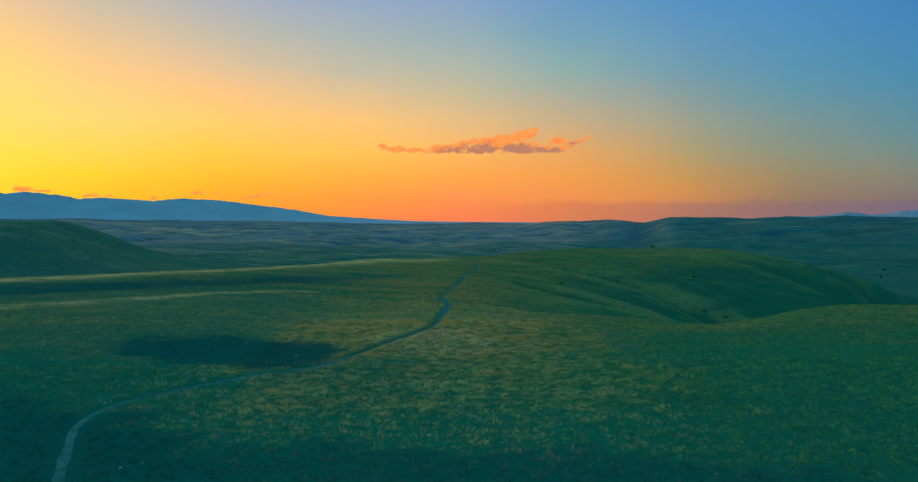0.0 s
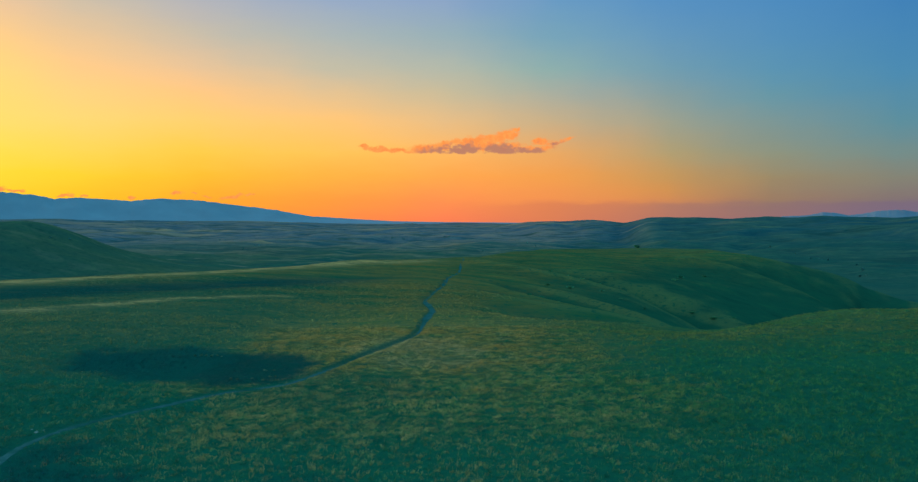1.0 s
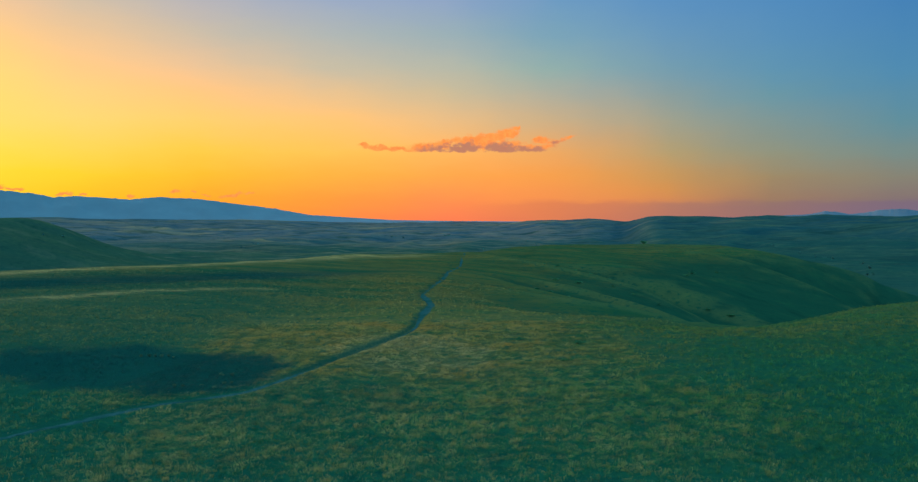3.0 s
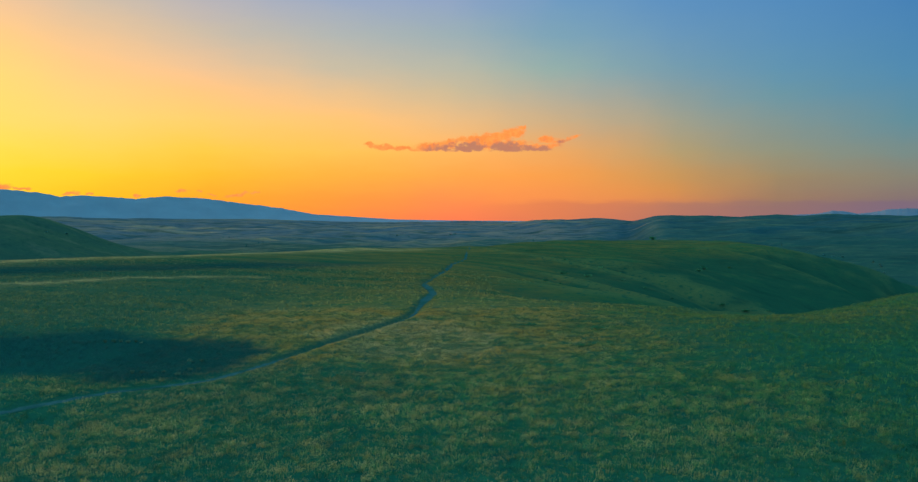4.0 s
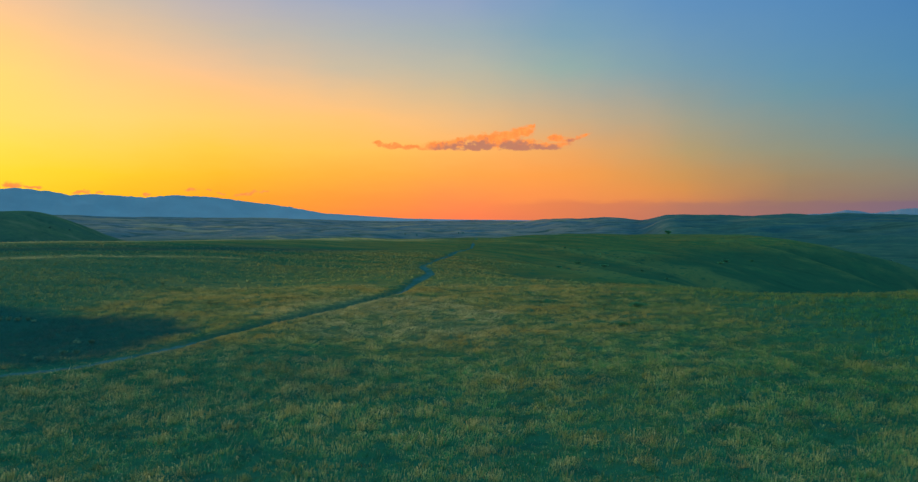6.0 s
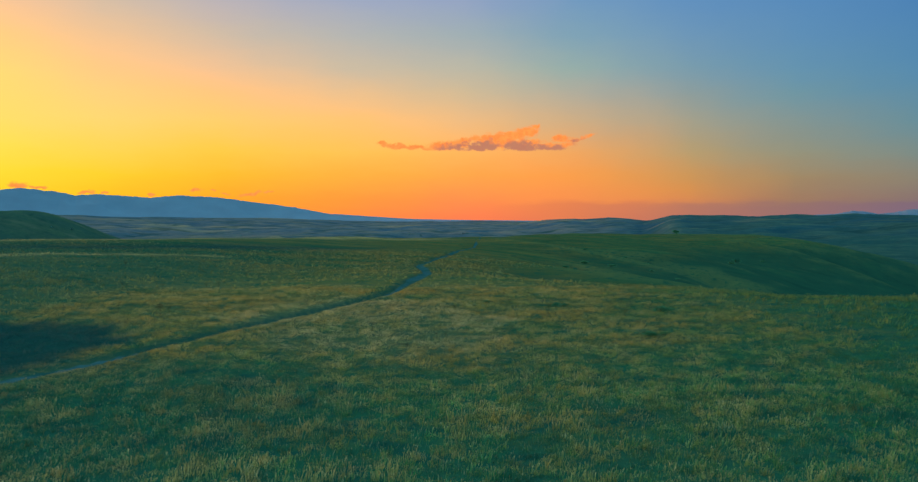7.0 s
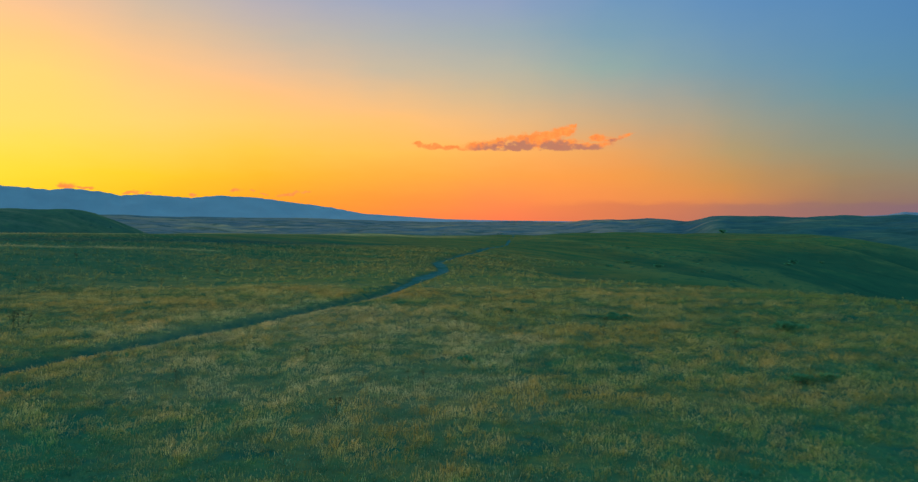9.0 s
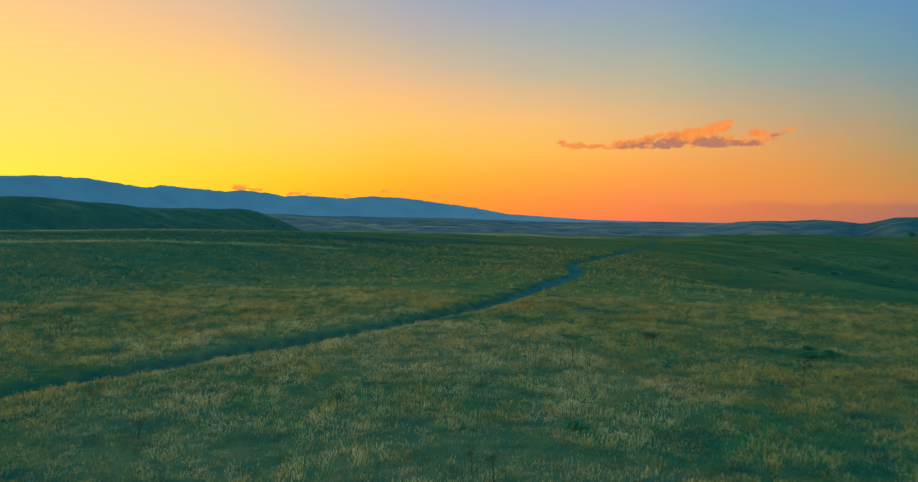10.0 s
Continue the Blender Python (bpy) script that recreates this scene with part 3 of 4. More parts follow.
def terrain(x, y):
    """Height of the land, without the trail's rut."""
    r = np.hypot(x, y)
    az = np.degrees(np.arctan2(x, y))
    z = 0.012 * np.clip(x, -60, 45) * step(-60, 60, x) + 0.38 * fbm(x, y, 38, 2, 3) * step(20, 60, r) + (0.12 * fbm(x, y, 11, 2, 4) + 0.07 * fbm(x, y, 5, 2, 8)) * step(190, 110, r)
    z += 0.6 * step(128, 96, y) * step(-250, -60, y) + 1.3 * step(-18, -50, x) * step(98, 128, y) * step(420, 260, y) - 1.2 * trough(x, y, SWALE)
    z += 1.9 * hump(x, y, 84, 112, 34, 24, 12) - 1.6 * hump(x, y, 110, 470, 90, 90) - 7 * hump(x, y, 60, 250, 45, 65) - 7 * hump(x, y, 130, 320, 55, 60) + 1.2 * hump(x, y, -90, 190, 70, 80) - 0.8 * hump(x, y, -32, 91, 15, 9)
    z -= np.maximum(trough(x, y, GULLY), np.maximum(trough(x, y, SIDE_GULLY), trough(x, y, FRONT_GULLY))) + trough(x, y, BACK_GULLY)
    z += trough(x, y, SPUR) + trough(x, y, LOW_SPUR) + trough(x, y, FAR_SPUR) + trough(x, y, LAST_SPUR) - trough(x, y, LOWER_SLOPE) - trough(x, y, BEYOND_GULLY) - trough(x, y, SPUR_FOOT)
    z += 1.5 * hump(x, y, 70, 124, 18, 15) - 1.0 * hump(x, y, 33, 120, 13, 13)
    # knolls and small runnels on the falling hillside
    z += step(10, 60, x) * step(150, 230, r) * step(800, 480, r) * (0.5 * fbm(x, y, 38, 3, 45) + 0.22 * fbm(x, y, 13, 3, 47))
    # brow of the ridge, beyond which the land falls to the open range
    brow = np.interp(x, [-400, -220, -150, -118, -100, -82, -68, -56, -48, -36, 0, 20, 45, 65, 100, 140, 180, 215, 250, 300, 500], [120, 158, 179, 189, 198, 215, 229, 249, 277, 308, 330, 345, 405, 432, 455, 468, 452, 400, 375, 355, 300])
    past = y - brow
    fall = np.where(past > 0, 62 * (1 - np.exp(-(np.maximum(past, 0) / 190) ** 1.6)), 0)
    right = np.maximum(x - 130 - 0.25 * np.maximum(y - 100, 0), 0)
    fall = np.maximum(fall, 62 * (1 - np.exp(-(right / 190) ** 1.6)))
    left = np.maximum(-150 - x, 0)
    fall = np.maximum(fall, 50 * (1 - np.exp(-(left / 190) ** 1.6)))
    fall = fall * step(-250, 60, y)
    z -= fall
    # open range rising slowly to the far plain, with low swells
    z += 64 * step(900, 4700, r) * step(-250, 300, y)
    swell = step(450, 1300, r)
    z += swell * (13 * fbm(x, y, 560, 5, 21, 0.5) + 5 * (1 - 2 * np.abs(fbm(x, y, 330, 3, 25, 0.5))) - 7) * (1 - 0.45 * step(2500, 4500, r))
    z += step(700, 1600, r) * (2.5 * (1 - 2 * np.abs(fbm(x, y, 170, 3, 27, 0.5))) - 2) * step(4800, 3000, r)
    # the long flat-topped hill to the right
    mesa = step(15.2, 18.2, az + 0.5 * fbm(x, y, 900, 2, 31)) * step(95, 60, az)
    z += mesa * step(1300, 2750, r) * (51 + 5 * fbm(x, y, 420, 4, 37)) * step(4600, 3200, r)
    # spurs and dells down the flank of that hill and over the low ground before it
    z += step(10, 20, az) * step(800, 1300, r) * step(3000, 2500, r) * 3.5 * (0.7 - 2 * np.abs(fbm(x + 0.5 * y, y * 0.35, 210, 4, 39, 0.5)))
    # low swells where that hill runs out to the west
    z += (34 * np.exp(-((az - 13.6) / 2.4) ** 2) + 26 * np.exp(-((az - 9.0) / 3.0) ** 2)) * step(2200, 3300, r) * step(4500, 3500, r)
    # the rounded hill to the left and the one behind it
    z += 36 * step(-3, -30, az) * step(2300, 4600, r)
    z += 30 * hump(x, y, -420, 960, 170, 150)
    z += trough(x, y, HILL) * (1 + 0.04 * fbm(x, y, 200, 3, 41))
    return z


def lip_amount(x, y):
    """0 to 1 on the crests of the two terrace edges, where the grass is ripe and pale."""
    return np.clip(np.maximum(trough(x, y, TERRACE), trough(x, y, LOW_TERRACE)), 0, 1)


def swale_shade_amount(x, y):
    """0 to 1 on the painted shade band between the terrace edges, set 6 m nearer to fit the camera's view."""
    return np.clip(2.3 * trough(x, y + 6.0, SWALE), 0, 1)


def land(x, y):
    """Height of the ground, with the rut that walkers have worn."""
    d = trail_distance(x, y)
    return terrain(x, y) - (0.12 + 0.22 * step(82, 92, y) + 0.24 * np.exp(-((y - 99) / 14) ** 4)) * np.exp(-(d / 0.75) ** 2)


def ground_z(x, y):
    return float(land(np.array([float(x)]), np.array([float(y)]))[0])


def sheet(name, verts, faces, mat, smooth=True):
    """A mesh object from arrays of places and of corner numbers (three or four a face)."""
    verts, faces = np.asarray(verts, np.float32), np.asarray(faces, np.int32)
    me = bpy.data.meshes.new(name)
    k = faces.shape[1]
    me.vertices.add(len(verts))
    me.vertices.foreach_set("co", verts.ravel())
    me.loops.add(faces.size)
    me.loops.foreach_set("vertex_index", faces.ravel())
    me.polygons.add(len(faces))
    me.polygons.foreach_set("loop_start", np.arange(0, faces.size, k, dtype=np.int32))
    me.polygons.foreach_set("use_smooth", np.full(len(faces), smooth))
    me.update(calc_edges=True)
    me.materials.append(mat)
    return new(name, me)


def grid_faces(rows, cols, wrap=False):
    i, j = np.meshgrid(np.arange(rows - 1), np.arange(cols if wrap else cols - 1), indexing="ij")
    k = (j + 1) % cols
    return np.stack([i * cols + j, i * cols + k, (i + 1) * cols + k, (i + 1) * cols + j], -1).reshape(-1, 4)


# ---- the ground: one sheet to the horizon, finest where the camera looks ----
CX, CY = -2.0, 12.0
ang = np.concatenate([np.linspace(-76, 68, 540), np.linspace(74, 278, 42)])
rad = [0.6]
while rad[-1] < 5600:
    q = rad[-1]
    rad.append(q + (0.5 if 20 < q < 135 else 1.2 if q <= 20 else 0.5 + (q - 135) * 0.012))
rad = np.array(rad)
A, Q = np.meshgrid(np.radians(ang), rad)
GX, GY = CX + Q * np.sin(A), CY + Q * np.cos(A)
GZ = land(GX.ravel(), GY.ravel())
verts = np.stack([GX.ravel(), GY.ravel(), GZ], 1)
verts[:len(ang)] = [CX, CY, ground_z(CX, CY)]
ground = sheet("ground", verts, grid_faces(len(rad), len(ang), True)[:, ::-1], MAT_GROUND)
at = ground.data.attributes.new("verge_shade", "FLOAT", "POINT")
at.data.foreach_set("value", verge_shade_amount(verts[:, 0], verts[:, 1]).astype(np.float32))
XG, YG = verts[:, 0], verts[:, 1]
for key, vals in (("lip", lip_amount(XG, YG)), ("swale_shade", swale_shade_amount(XG, YG))):
    at = ground.data.attributes.new(key, "FLOAT", "POINT")
    at.data.foreach_set("value", vals.astype(np.float32))
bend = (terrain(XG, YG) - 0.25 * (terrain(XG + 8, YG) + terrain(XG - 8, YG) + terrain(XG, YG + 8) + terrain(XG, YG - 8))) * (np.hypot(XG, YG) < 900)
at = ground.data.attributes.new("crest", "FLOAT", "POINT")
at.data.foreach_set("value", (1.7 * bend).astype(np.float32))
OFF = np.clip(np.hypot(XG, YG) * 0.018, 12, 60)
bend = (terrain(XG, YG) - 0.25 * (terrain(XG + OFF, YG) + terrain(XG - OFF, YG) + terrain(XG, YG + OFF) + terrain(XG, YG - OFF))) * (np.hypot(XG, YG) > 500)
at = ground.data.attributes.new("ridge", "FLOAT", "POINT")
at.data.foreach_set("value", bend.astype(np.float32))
tagged(ground, "rolling grassland of green and straw-coloured grass falling to an open valley", "ground", kind="structure")

# ---- the trail ----
line = spline(TRAIL, 0.5)
tang = np.gradient(line, axis=0)
tang /= np.hypot(*tang.T)[:, None]
side = np.stack([tang[:, 1], -tang[:, 0]], 1)
s_along = np.arange(len(line)) * 0.5
wide = 0.21 - 0.10 * np.exp(-((line[:, 1] - 102) / 13) ** 4) + 0.10 * fbm(s_along, s_along * 0 + 3, 6.0, 3, 51) + 0.46 * np.exp(-((line[:, 1] - 133) / 16) ** 2) + 0.35 * np.exp(-((line[:, 1] - 150) / 7) ** 2) \
    + 0.15 * step(92, 78, line[:, 1]) + 0.30 * step(160, 215, line[:, 1])
rows = []
for f in np.linspace(-1, 1, 9):
    ragged = wide * (1 + (0.22 * fbm(s_along, s_along * 0 + (40 if f > 0 else 9), 1.6, 3, 57) if abs(f) > 0.9 else 0))
    p = line + side * (f * ragged)[:, None]
    z = land(p[:, 0], p[:, 1]) + 0.055 - 0.05 * abs(f) ** 3 + 0.03 * value_noise(p[:, 0] * 1.8, p[:, 1] * 1.8, 61)
    rows.append(np.column_stack([p, z]))
trail = sheet("trail", np.concatenate(rows), grid_faces(9, len(line)), MAT_TRAIL)
tagged(trail, "narrow trodden footpath of bare grey earth winding through the grass", "path", kind="structure")

# ---- the mountains that close the view ----


def range_mesh(name, distance, crest, depth, mat, seed):
    """A mountain range in an arc: crest is a list of (degrees right, degrees up)."""
    az = np.linspace(crest[0][0], crest[-1][0], 900)
    up = np.interp(az, [c[0] for c in crest], [c[1] for c in crest])
    out = []
    for f in np.concatenate([np.linspace(-1, 0, 26), np.linspace(0.15, 1, 6)]):
        r = distance + f * depth
        ax, ay = np.sin(np.radians(az)), np.cos(np.radians(az))
        x, y = ax * distance, ay * distance
        top = 18 + np.tan(np.radians(up)) * distance
        slope = (1 - abs(f)) ** (1.25 if f < 0 else 1.0)
        spur = 1 + (abs(f) * (1 - abs(f)) * 0.5) * fbm(az * 1.2 + f * 3, az * 0 + f * 6, 3.0, 3, seed)
        z = -12 + (top + 12 + 2.0 * fbm(az * 30, az * 0, 10.0, 4, seed + 9, 0.6) * np.clip(up, 0, 1)) * slope * spur
        out.append(np.column_stack([ax * r, ay * r, z]))
    ob = sheet(name, np.concatenate(out), grid_faces(32, 900)[:, ::-1], mat)
    return ob


RANGE = ((-96, 1.6), (-75, 2.2), (-62, 2.7), (-52, 2.55), (-48, 2.80), (-44.5, 2.73), (-42, 2.35), (-40.5, 2.15), (-39.5, 2.36), (-36, 2.10), (-34.6, 1.98),
         (-33.4, 2.14), (-31, 1.90), (-30.1, 1.68), (-28.7, 1.82), (-27, 1.74), (-25, 1.60), (-23, 1.84), (-19.8, 1.68), (-16.6, 1.27), (-14.2, 0.99), (-11.3, 0.45),
         (-7.3, 0.20), (-4.3, 0.02), (0, -0.06), (8, -0.12), (12, -0.4))
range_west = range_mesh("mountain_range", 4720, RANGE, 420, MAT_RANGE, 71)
tagged(range_west, "long mountain range painted haze-blue along the horizon", "mountain", kind="structure")
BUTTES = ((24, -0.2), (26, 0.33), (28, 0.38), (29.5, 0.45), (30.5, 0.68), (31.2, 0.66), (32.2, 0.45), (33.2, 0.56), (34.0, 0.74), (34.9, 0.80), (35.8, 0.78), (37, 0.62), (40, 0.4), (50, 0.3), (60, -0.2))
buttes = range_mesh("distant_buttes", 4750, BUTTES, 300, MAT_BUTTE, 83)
tagged(buttes, "low buttes painted haze-blue far away on the skyline", "mountain", kind="structure")

# ---- clouds ----


def cloud(name, billows, box, seed, label, far=4560.0):
    """A soft-edged cloud body, closed front and back, from billows of (azimuth, degrees up, half-width, half-height, tilt, thickness)."""
    az, up = np.meshgrid(np.arange(box[0], box[1], 0.035), np.arange(box[2], box[3], 0.035), indexing="ij")
    wx, wy = 0.26 * fbm(az, up, 0.9, 4, seed), 0.11 * fbm(az, up, 0.6, 4, seed + 5)
    d = np.zeros_like(az)
    for a, u, w, h, tilt, k in billows:
        d = np.maximum(d, k * hump(az + wx, up + wy, a, u, w, h, tilt)) + 0.25 * k * hump(az + wx, up + wy, a, u, w, h, tilt)
    d = d * (1 + 0.38 * fbm(az, up * 1.8, 0.55, 5, seed + 11, 0.6)) - 0.11
    if far < 4700:
        d = d * step(5.68, 5.95, up + 0.05 * fbm(az, up, 0.7, 3, seed + 31)) - 0.02
    thick = np.clip(d, 0, 1.2)
    bulge = 70 * np.sqrt(thick) + 14 * thick * fbm(az, up, 0.25, 3, seed + 17)
    soft = np.clip(d / 1.15, 0, 1) ** 1.15
    faces = grid_faces(*az.shape)[:, ::-1]
    faces = faces[(d.ravel()[faces] > 0).any(1)]
    ax, ay, tz = np.sin(np.radians(az)), np.cos(np.radians(az)), np.tan(np.radians(up))
    front, back = far - bulge, far + bulge * 0.6
    P = np.concatenate([np.stack([ax * q, ay * q, 18 + tz * q], -1).reshape(-1, 3) for q in (front, back)])
    F = np.concatenate([faces, faces[:, ::-1] + az.size])
    used = np.unique(F)
    index = np.zeros(len(P), np.int64)
    index[used] = np.arange(len(used))
    ob = sheet(name, P[used], index[F], MAT_CLOUD)
    # a shaded grey base is painted low and dense; upper and outer vapour is painted lit
    shade_core = np.clip(0.55 * (thick - 0.3) - 1.3 * (up - 6.62) + 0.55 * fbm(az, up, 0.7, 4, seed + 23), 0, 1) * (0.25 + 0.75 * step(-2.8, -1.0, az)) if far < 4700 else thick * 0
    for key, vals in (("soft", soft), ("shade_core", shade_core)):
        at = ob.data.attributes.new(key, "FLOAT", "POINT")
        at.data.foreach_set("value", np.tile(vals.ravel(), 2)[used].astype(np.float32))
    return tagged(ob, label, "cloud", kind="structure")


cloud("cloud", [(-6.6, 6.45, 0.6, 0.15, 0, 0.9), (-5.6, 6.28, 1.2, 0.24, -4, 1.1), (-3.9, 6.13, 1.5, 0.20, 0, 1.0), (-1.1, 6.30, 1.5, 0.36, 4, 1.5), (0.6, 6.78, 1.4, 0.26, 14, 0.9), (1.8, 7.0, 0.9, 0.24, 14, 0.9),
                (1.7, 6.15, 1.7, 0.30, 0, 1.4), (3.2, 6.45, 2.2, 0.50, 4, 1.6), (3.0, 6.85, 1.3, 0.42, 12, 1.4), (5.5, 6.35, 1.8, 0.40, 0, 1.6), (7.6, 6.25, 1.6, 0.32, 0, 1.5), (3.8, 7.02, 1.1, 0.46, 10, 1.4),
                (5.1, 7.15, 1.2, 0.46, 16, 1.5), (6.1, 7.55, 0.7, 0.34, 30, 1.3), (6.6, 7.9, 0.4, 0.18, 40, 0.9), (8.6, 6.85, 0.8, 0.28, 0, 1.2), (9.5, 6.62, 0.5, 0.20, 0, 0.9), (10.3, 6.85, 0.6, 0.20, 25, 0.9), (10.9, 7.08, 0.45, 0.16, 25, 0.9)],
      (-9.0, 13.0, 5.2, 8.9), 5, "long ragged cloud glowing orange with a grey base above the horizon")
for seed, billows, label in (
        (6, [(-33.7, 2.35, 0.45, 0.16, 0, 0.9), (-32.7, 2.25, 0.8, 0.08, 0, 0.7)], "small orange cloud resting on the mountain crest"),
        (7, [(-29.4, 1.96, 0.5, 0.07, 0, 0.8), (-28.2, 2.0, 0.35, 0.06, 0, 0.7), (-29.0, 2.1, 0.2, 0.05, 0, 0.6)], "small orange cloud wisp above the mountain crest"),
        (8, [(-25.0, 1.86, 0.4, 0.10, 0, 0.8)], "small orange cloud wisp above the mountain crest"),
        (9, [(-21.7, 2.28, 0.5, 0.10, 0, 0.75), (-20.5, 2.3, 0.25, 0.06, 0, 0.6)], "small orange cloud wisp above the mountain crest"),
        (10, [(-19.6, 2.02, 0.4, 0.07, 0, 0.6), (-17.6, 2.04, 0.9, 0.10, 8, 0.8), (-15.9, 2.22, 0.5, 0.10, 8, 0.75)], "thin orange cloud streak above the mountain crest")):
    azs = [b[0] for b in billows]
    cloud("cloud", [b[:3] + (b[3] * 1.25, b[4], b[5] * 1.5) for b in billows], (min(azs) - 1.8, max(azs) + 1.8, 1.4, 2.9), seed, label, 5150.0)

# ---- grass: standing tufts, thickest where the camera passes low ----


def grass(name, box, per_m2, blades, tall, wide_blade, seed, bend=True, clear=0.6, vary=1.0, edge=4.0, heads=0.4, label=""):
    rng = np.random.default_rng(seed)
    x0, x1, y0, y1 = box
    count = int((x1 - x0) * (y1 - y0) * per_m2)
    x, y = rng.uniform(x0, x1, count), rng.uniform(y0, y1, count)
    inside = np.minimum(np.minimum(x - x0, x1 - x), np.minimum(y - y0, y1 - y)) / edge
    thin = rng.uniform(0, 1, count) < inside
    x, y = x[thin], y[thin]
    count = len(x)
    keep = trail_distance(x, y) > clear + 0.35 * np.exp(-((y - 133) / 16) ** 2)
    clumpy = fbm(x, y, 1.1, 3, 91) + 0.35 * fbm(x, y, 6.0, 2, 93)
    keep &= rng.uniform(-1.6, 0.1, count) < 0.70 * clumpy + 0.60
    x, y, clumpy = x[keep], y[keep], clumpy[keep]
    z = land(x, y)
    up = (z > -1.6) & (verge_shade_amount(x, y) < 0.6)
    x, y, z, clumpy = x[up], y[up], z[up], clumpy[up]
    n = len(x)
    size = tall * (0.93 + 0.24 * clumpy) * rng.uniform(0.75, 1.25, n)
    size *= rng.choice([0.85, 1.0, 1.0, 1.35], n)
    size = np.clip(size, 0.3 * tall, 1.8 * tall)
    verge_shade = verge_shade_amount(x, y)
    size *= (1 - 0.6 * verge_shade) * np.clip(trail_distance(x, y) / 1.6, 0.35, 1)
    tuft = np.clip(0.45 + vary * (0.34 * clumpy + rng.uniform(-0.34, 0.34, n)), 0, 1)
    T = np.repeat(np.arange(n), blades)
    b = len(T)
    phi, spread = rng.uniform(0, 2 * np.pi, b), np.sqrt(rng.uniform(0, 1, b)) * (0.06 + 0.28 * tall)
    bx, by = x[T] + spread * np.cos(phi), y[T] + spread * np.sin(phi)
    bz = z[T] - 0.03
    h = size[T] * rng.uniform(0.70, 1.12, b)
    lean = rng.uniform(0.04, 0.36, b) * h
    lx, ly = np.cos(phi) * lean + 0.10 * h, np.sin(phi) * lean - 0.05 * h
    turn = rng.uniform(0, np.pi, b)
    w = wide_blade * rng.uniform(0.6, 1.4, b)
    wx, wy = np.cos(turn) * w, np.sin(turn) * w
    one = np.ones(b)
    if bend:
        P = np.stack([np.stack([bx - wx, by - wy, bz], 1), np.stack([bx + wx, by + wy, bz], 1),
                      np.stack([bx + 0.35 * lx - wx * 0.9, by + 0.35 * ly - wy * 0.9, bz + 0.6 * h], 1),
                      np.stack([bx + 0.35 * lx + wx * 0.9, by + 0.35 * ly + wy * 0.9, bz + 0.6 * h], 1),
                      np.stack([bx + lx, by + ly, bz + h], 1)], 1).reshape(-1, 3)
        base = np.arange(b)[:, None] * 5
        F = np.concatenate([base + [0, 1, 3], base + [0, 3, 2], base + [2, 3, 4]])
        tip = np.stack([0 * one, 0 * one, 0.6 * one, 0.6 * one, one], 1).ravel()
        per = 5
    else:
        # leaves taper upwards; flowering stalks start thin and end in a feathery head
        head = rng.uniform(0, 1, b) < heads
        lo, hi = np.where(head, 0.12, 1.0), np.where(head, 0.95, 0.0)
        up = np.where(head, rng.uniform(0.80, 0.92, b), 1.0)
        root = np.where(head, 0.42, 0.0)
        h = np.where(head, h, h * 0.86)
        P = np.stack([np.stack([bx - wx * lo + lx * root * 0.6, by - wy * lo + ly * root * 0.6, bz + h * root], 1),
                      np.stack([bx + lx * up + wx * (lo - 0.12 + hi), by + ly * up + wy * (lo - 0.12 + hi), np.where(head, bz + h * up, bz)], 1),
                      np.stack([bx + lx - wx * hi, by + ly - wy * hi, bz + h], 1)], 1)
        P[:, 1, :2] = np.where(head[:, None], P[:, 1, :2], np.stack([bx + wx, by + wy], 1))
        P = P.reshape(-1, 3)
        F = np.arange(b)[:, None] * 3 + np.array([[0, 1, 2]])
        tip = np.stack([0 * one, np.where(head, 1.0, 0.0), one], 1).ravel()
        per = 3
    ob = sheet(name, P, F, MAT_GRASS)
    for key, vals in (("tuft", np.repeat(tuft[T], per)), ("tone", np.repeat((rng.uniform(0, 1, n) * 0.75 + 0.25 * np.clip(clumpy + 0.5, 0, 1))[T], per)), ("tip", tip), ("verge_shade", np.repeat(verge_shade[T], per)),
                      ("lip", np.repeat(lip_amount(x, y)[T], per)), ("swale_shade", np.repeat(swale_shade_amount(x, y)[T], per))):
        at = ob.data.attributes.new(key, "FLOAT", "POINT")
        at.data.foreach_set("value", vals.astype(np.float32))
    return tagged(ob, label, "grass", kind="stuff")


RIPE = "knee-high meadow grass, green with ripe straw-coloured heads"
RIDGE = "meadow grass on the ridge with ripe pale heads"
grass("grass", (-31, 23, 73, 118), 36.0, 15, 0.165, 0.0060, 1, False, clear=0.34, heads=0.62, label=RIPE)
grass("grass", (-24, 27, 58, 77), 24.0, 13, 0.18, 0.0072, 7, False, heads=0.62, label=RIPE)
grass("grass", (-60, 66, 40, 82), 8.0, 10, 0.28, 0.014, 2, False, vary=0.8, heads=0.3, label=RIPE)
grass("grass", (-105, 90, 112, 205), 2.4, 9, 0.25, 0.020, 3, False, vary=0.3, edge=28.0, heads=0.15, label=RIDGE)
grass("grass", (-95, -28, 78, 128), 5.5, 9, 0.27, 0.016, 4, False, vary=0.75, edge=8.0, heads=0.35, label=RIDGE)
grass("grass", (19, 95, 78, 128), 5.5, 9, 0.27, 0.016, 5, False, vary=0.5, edge=8.0, heads=0.2, label=RIDGE)



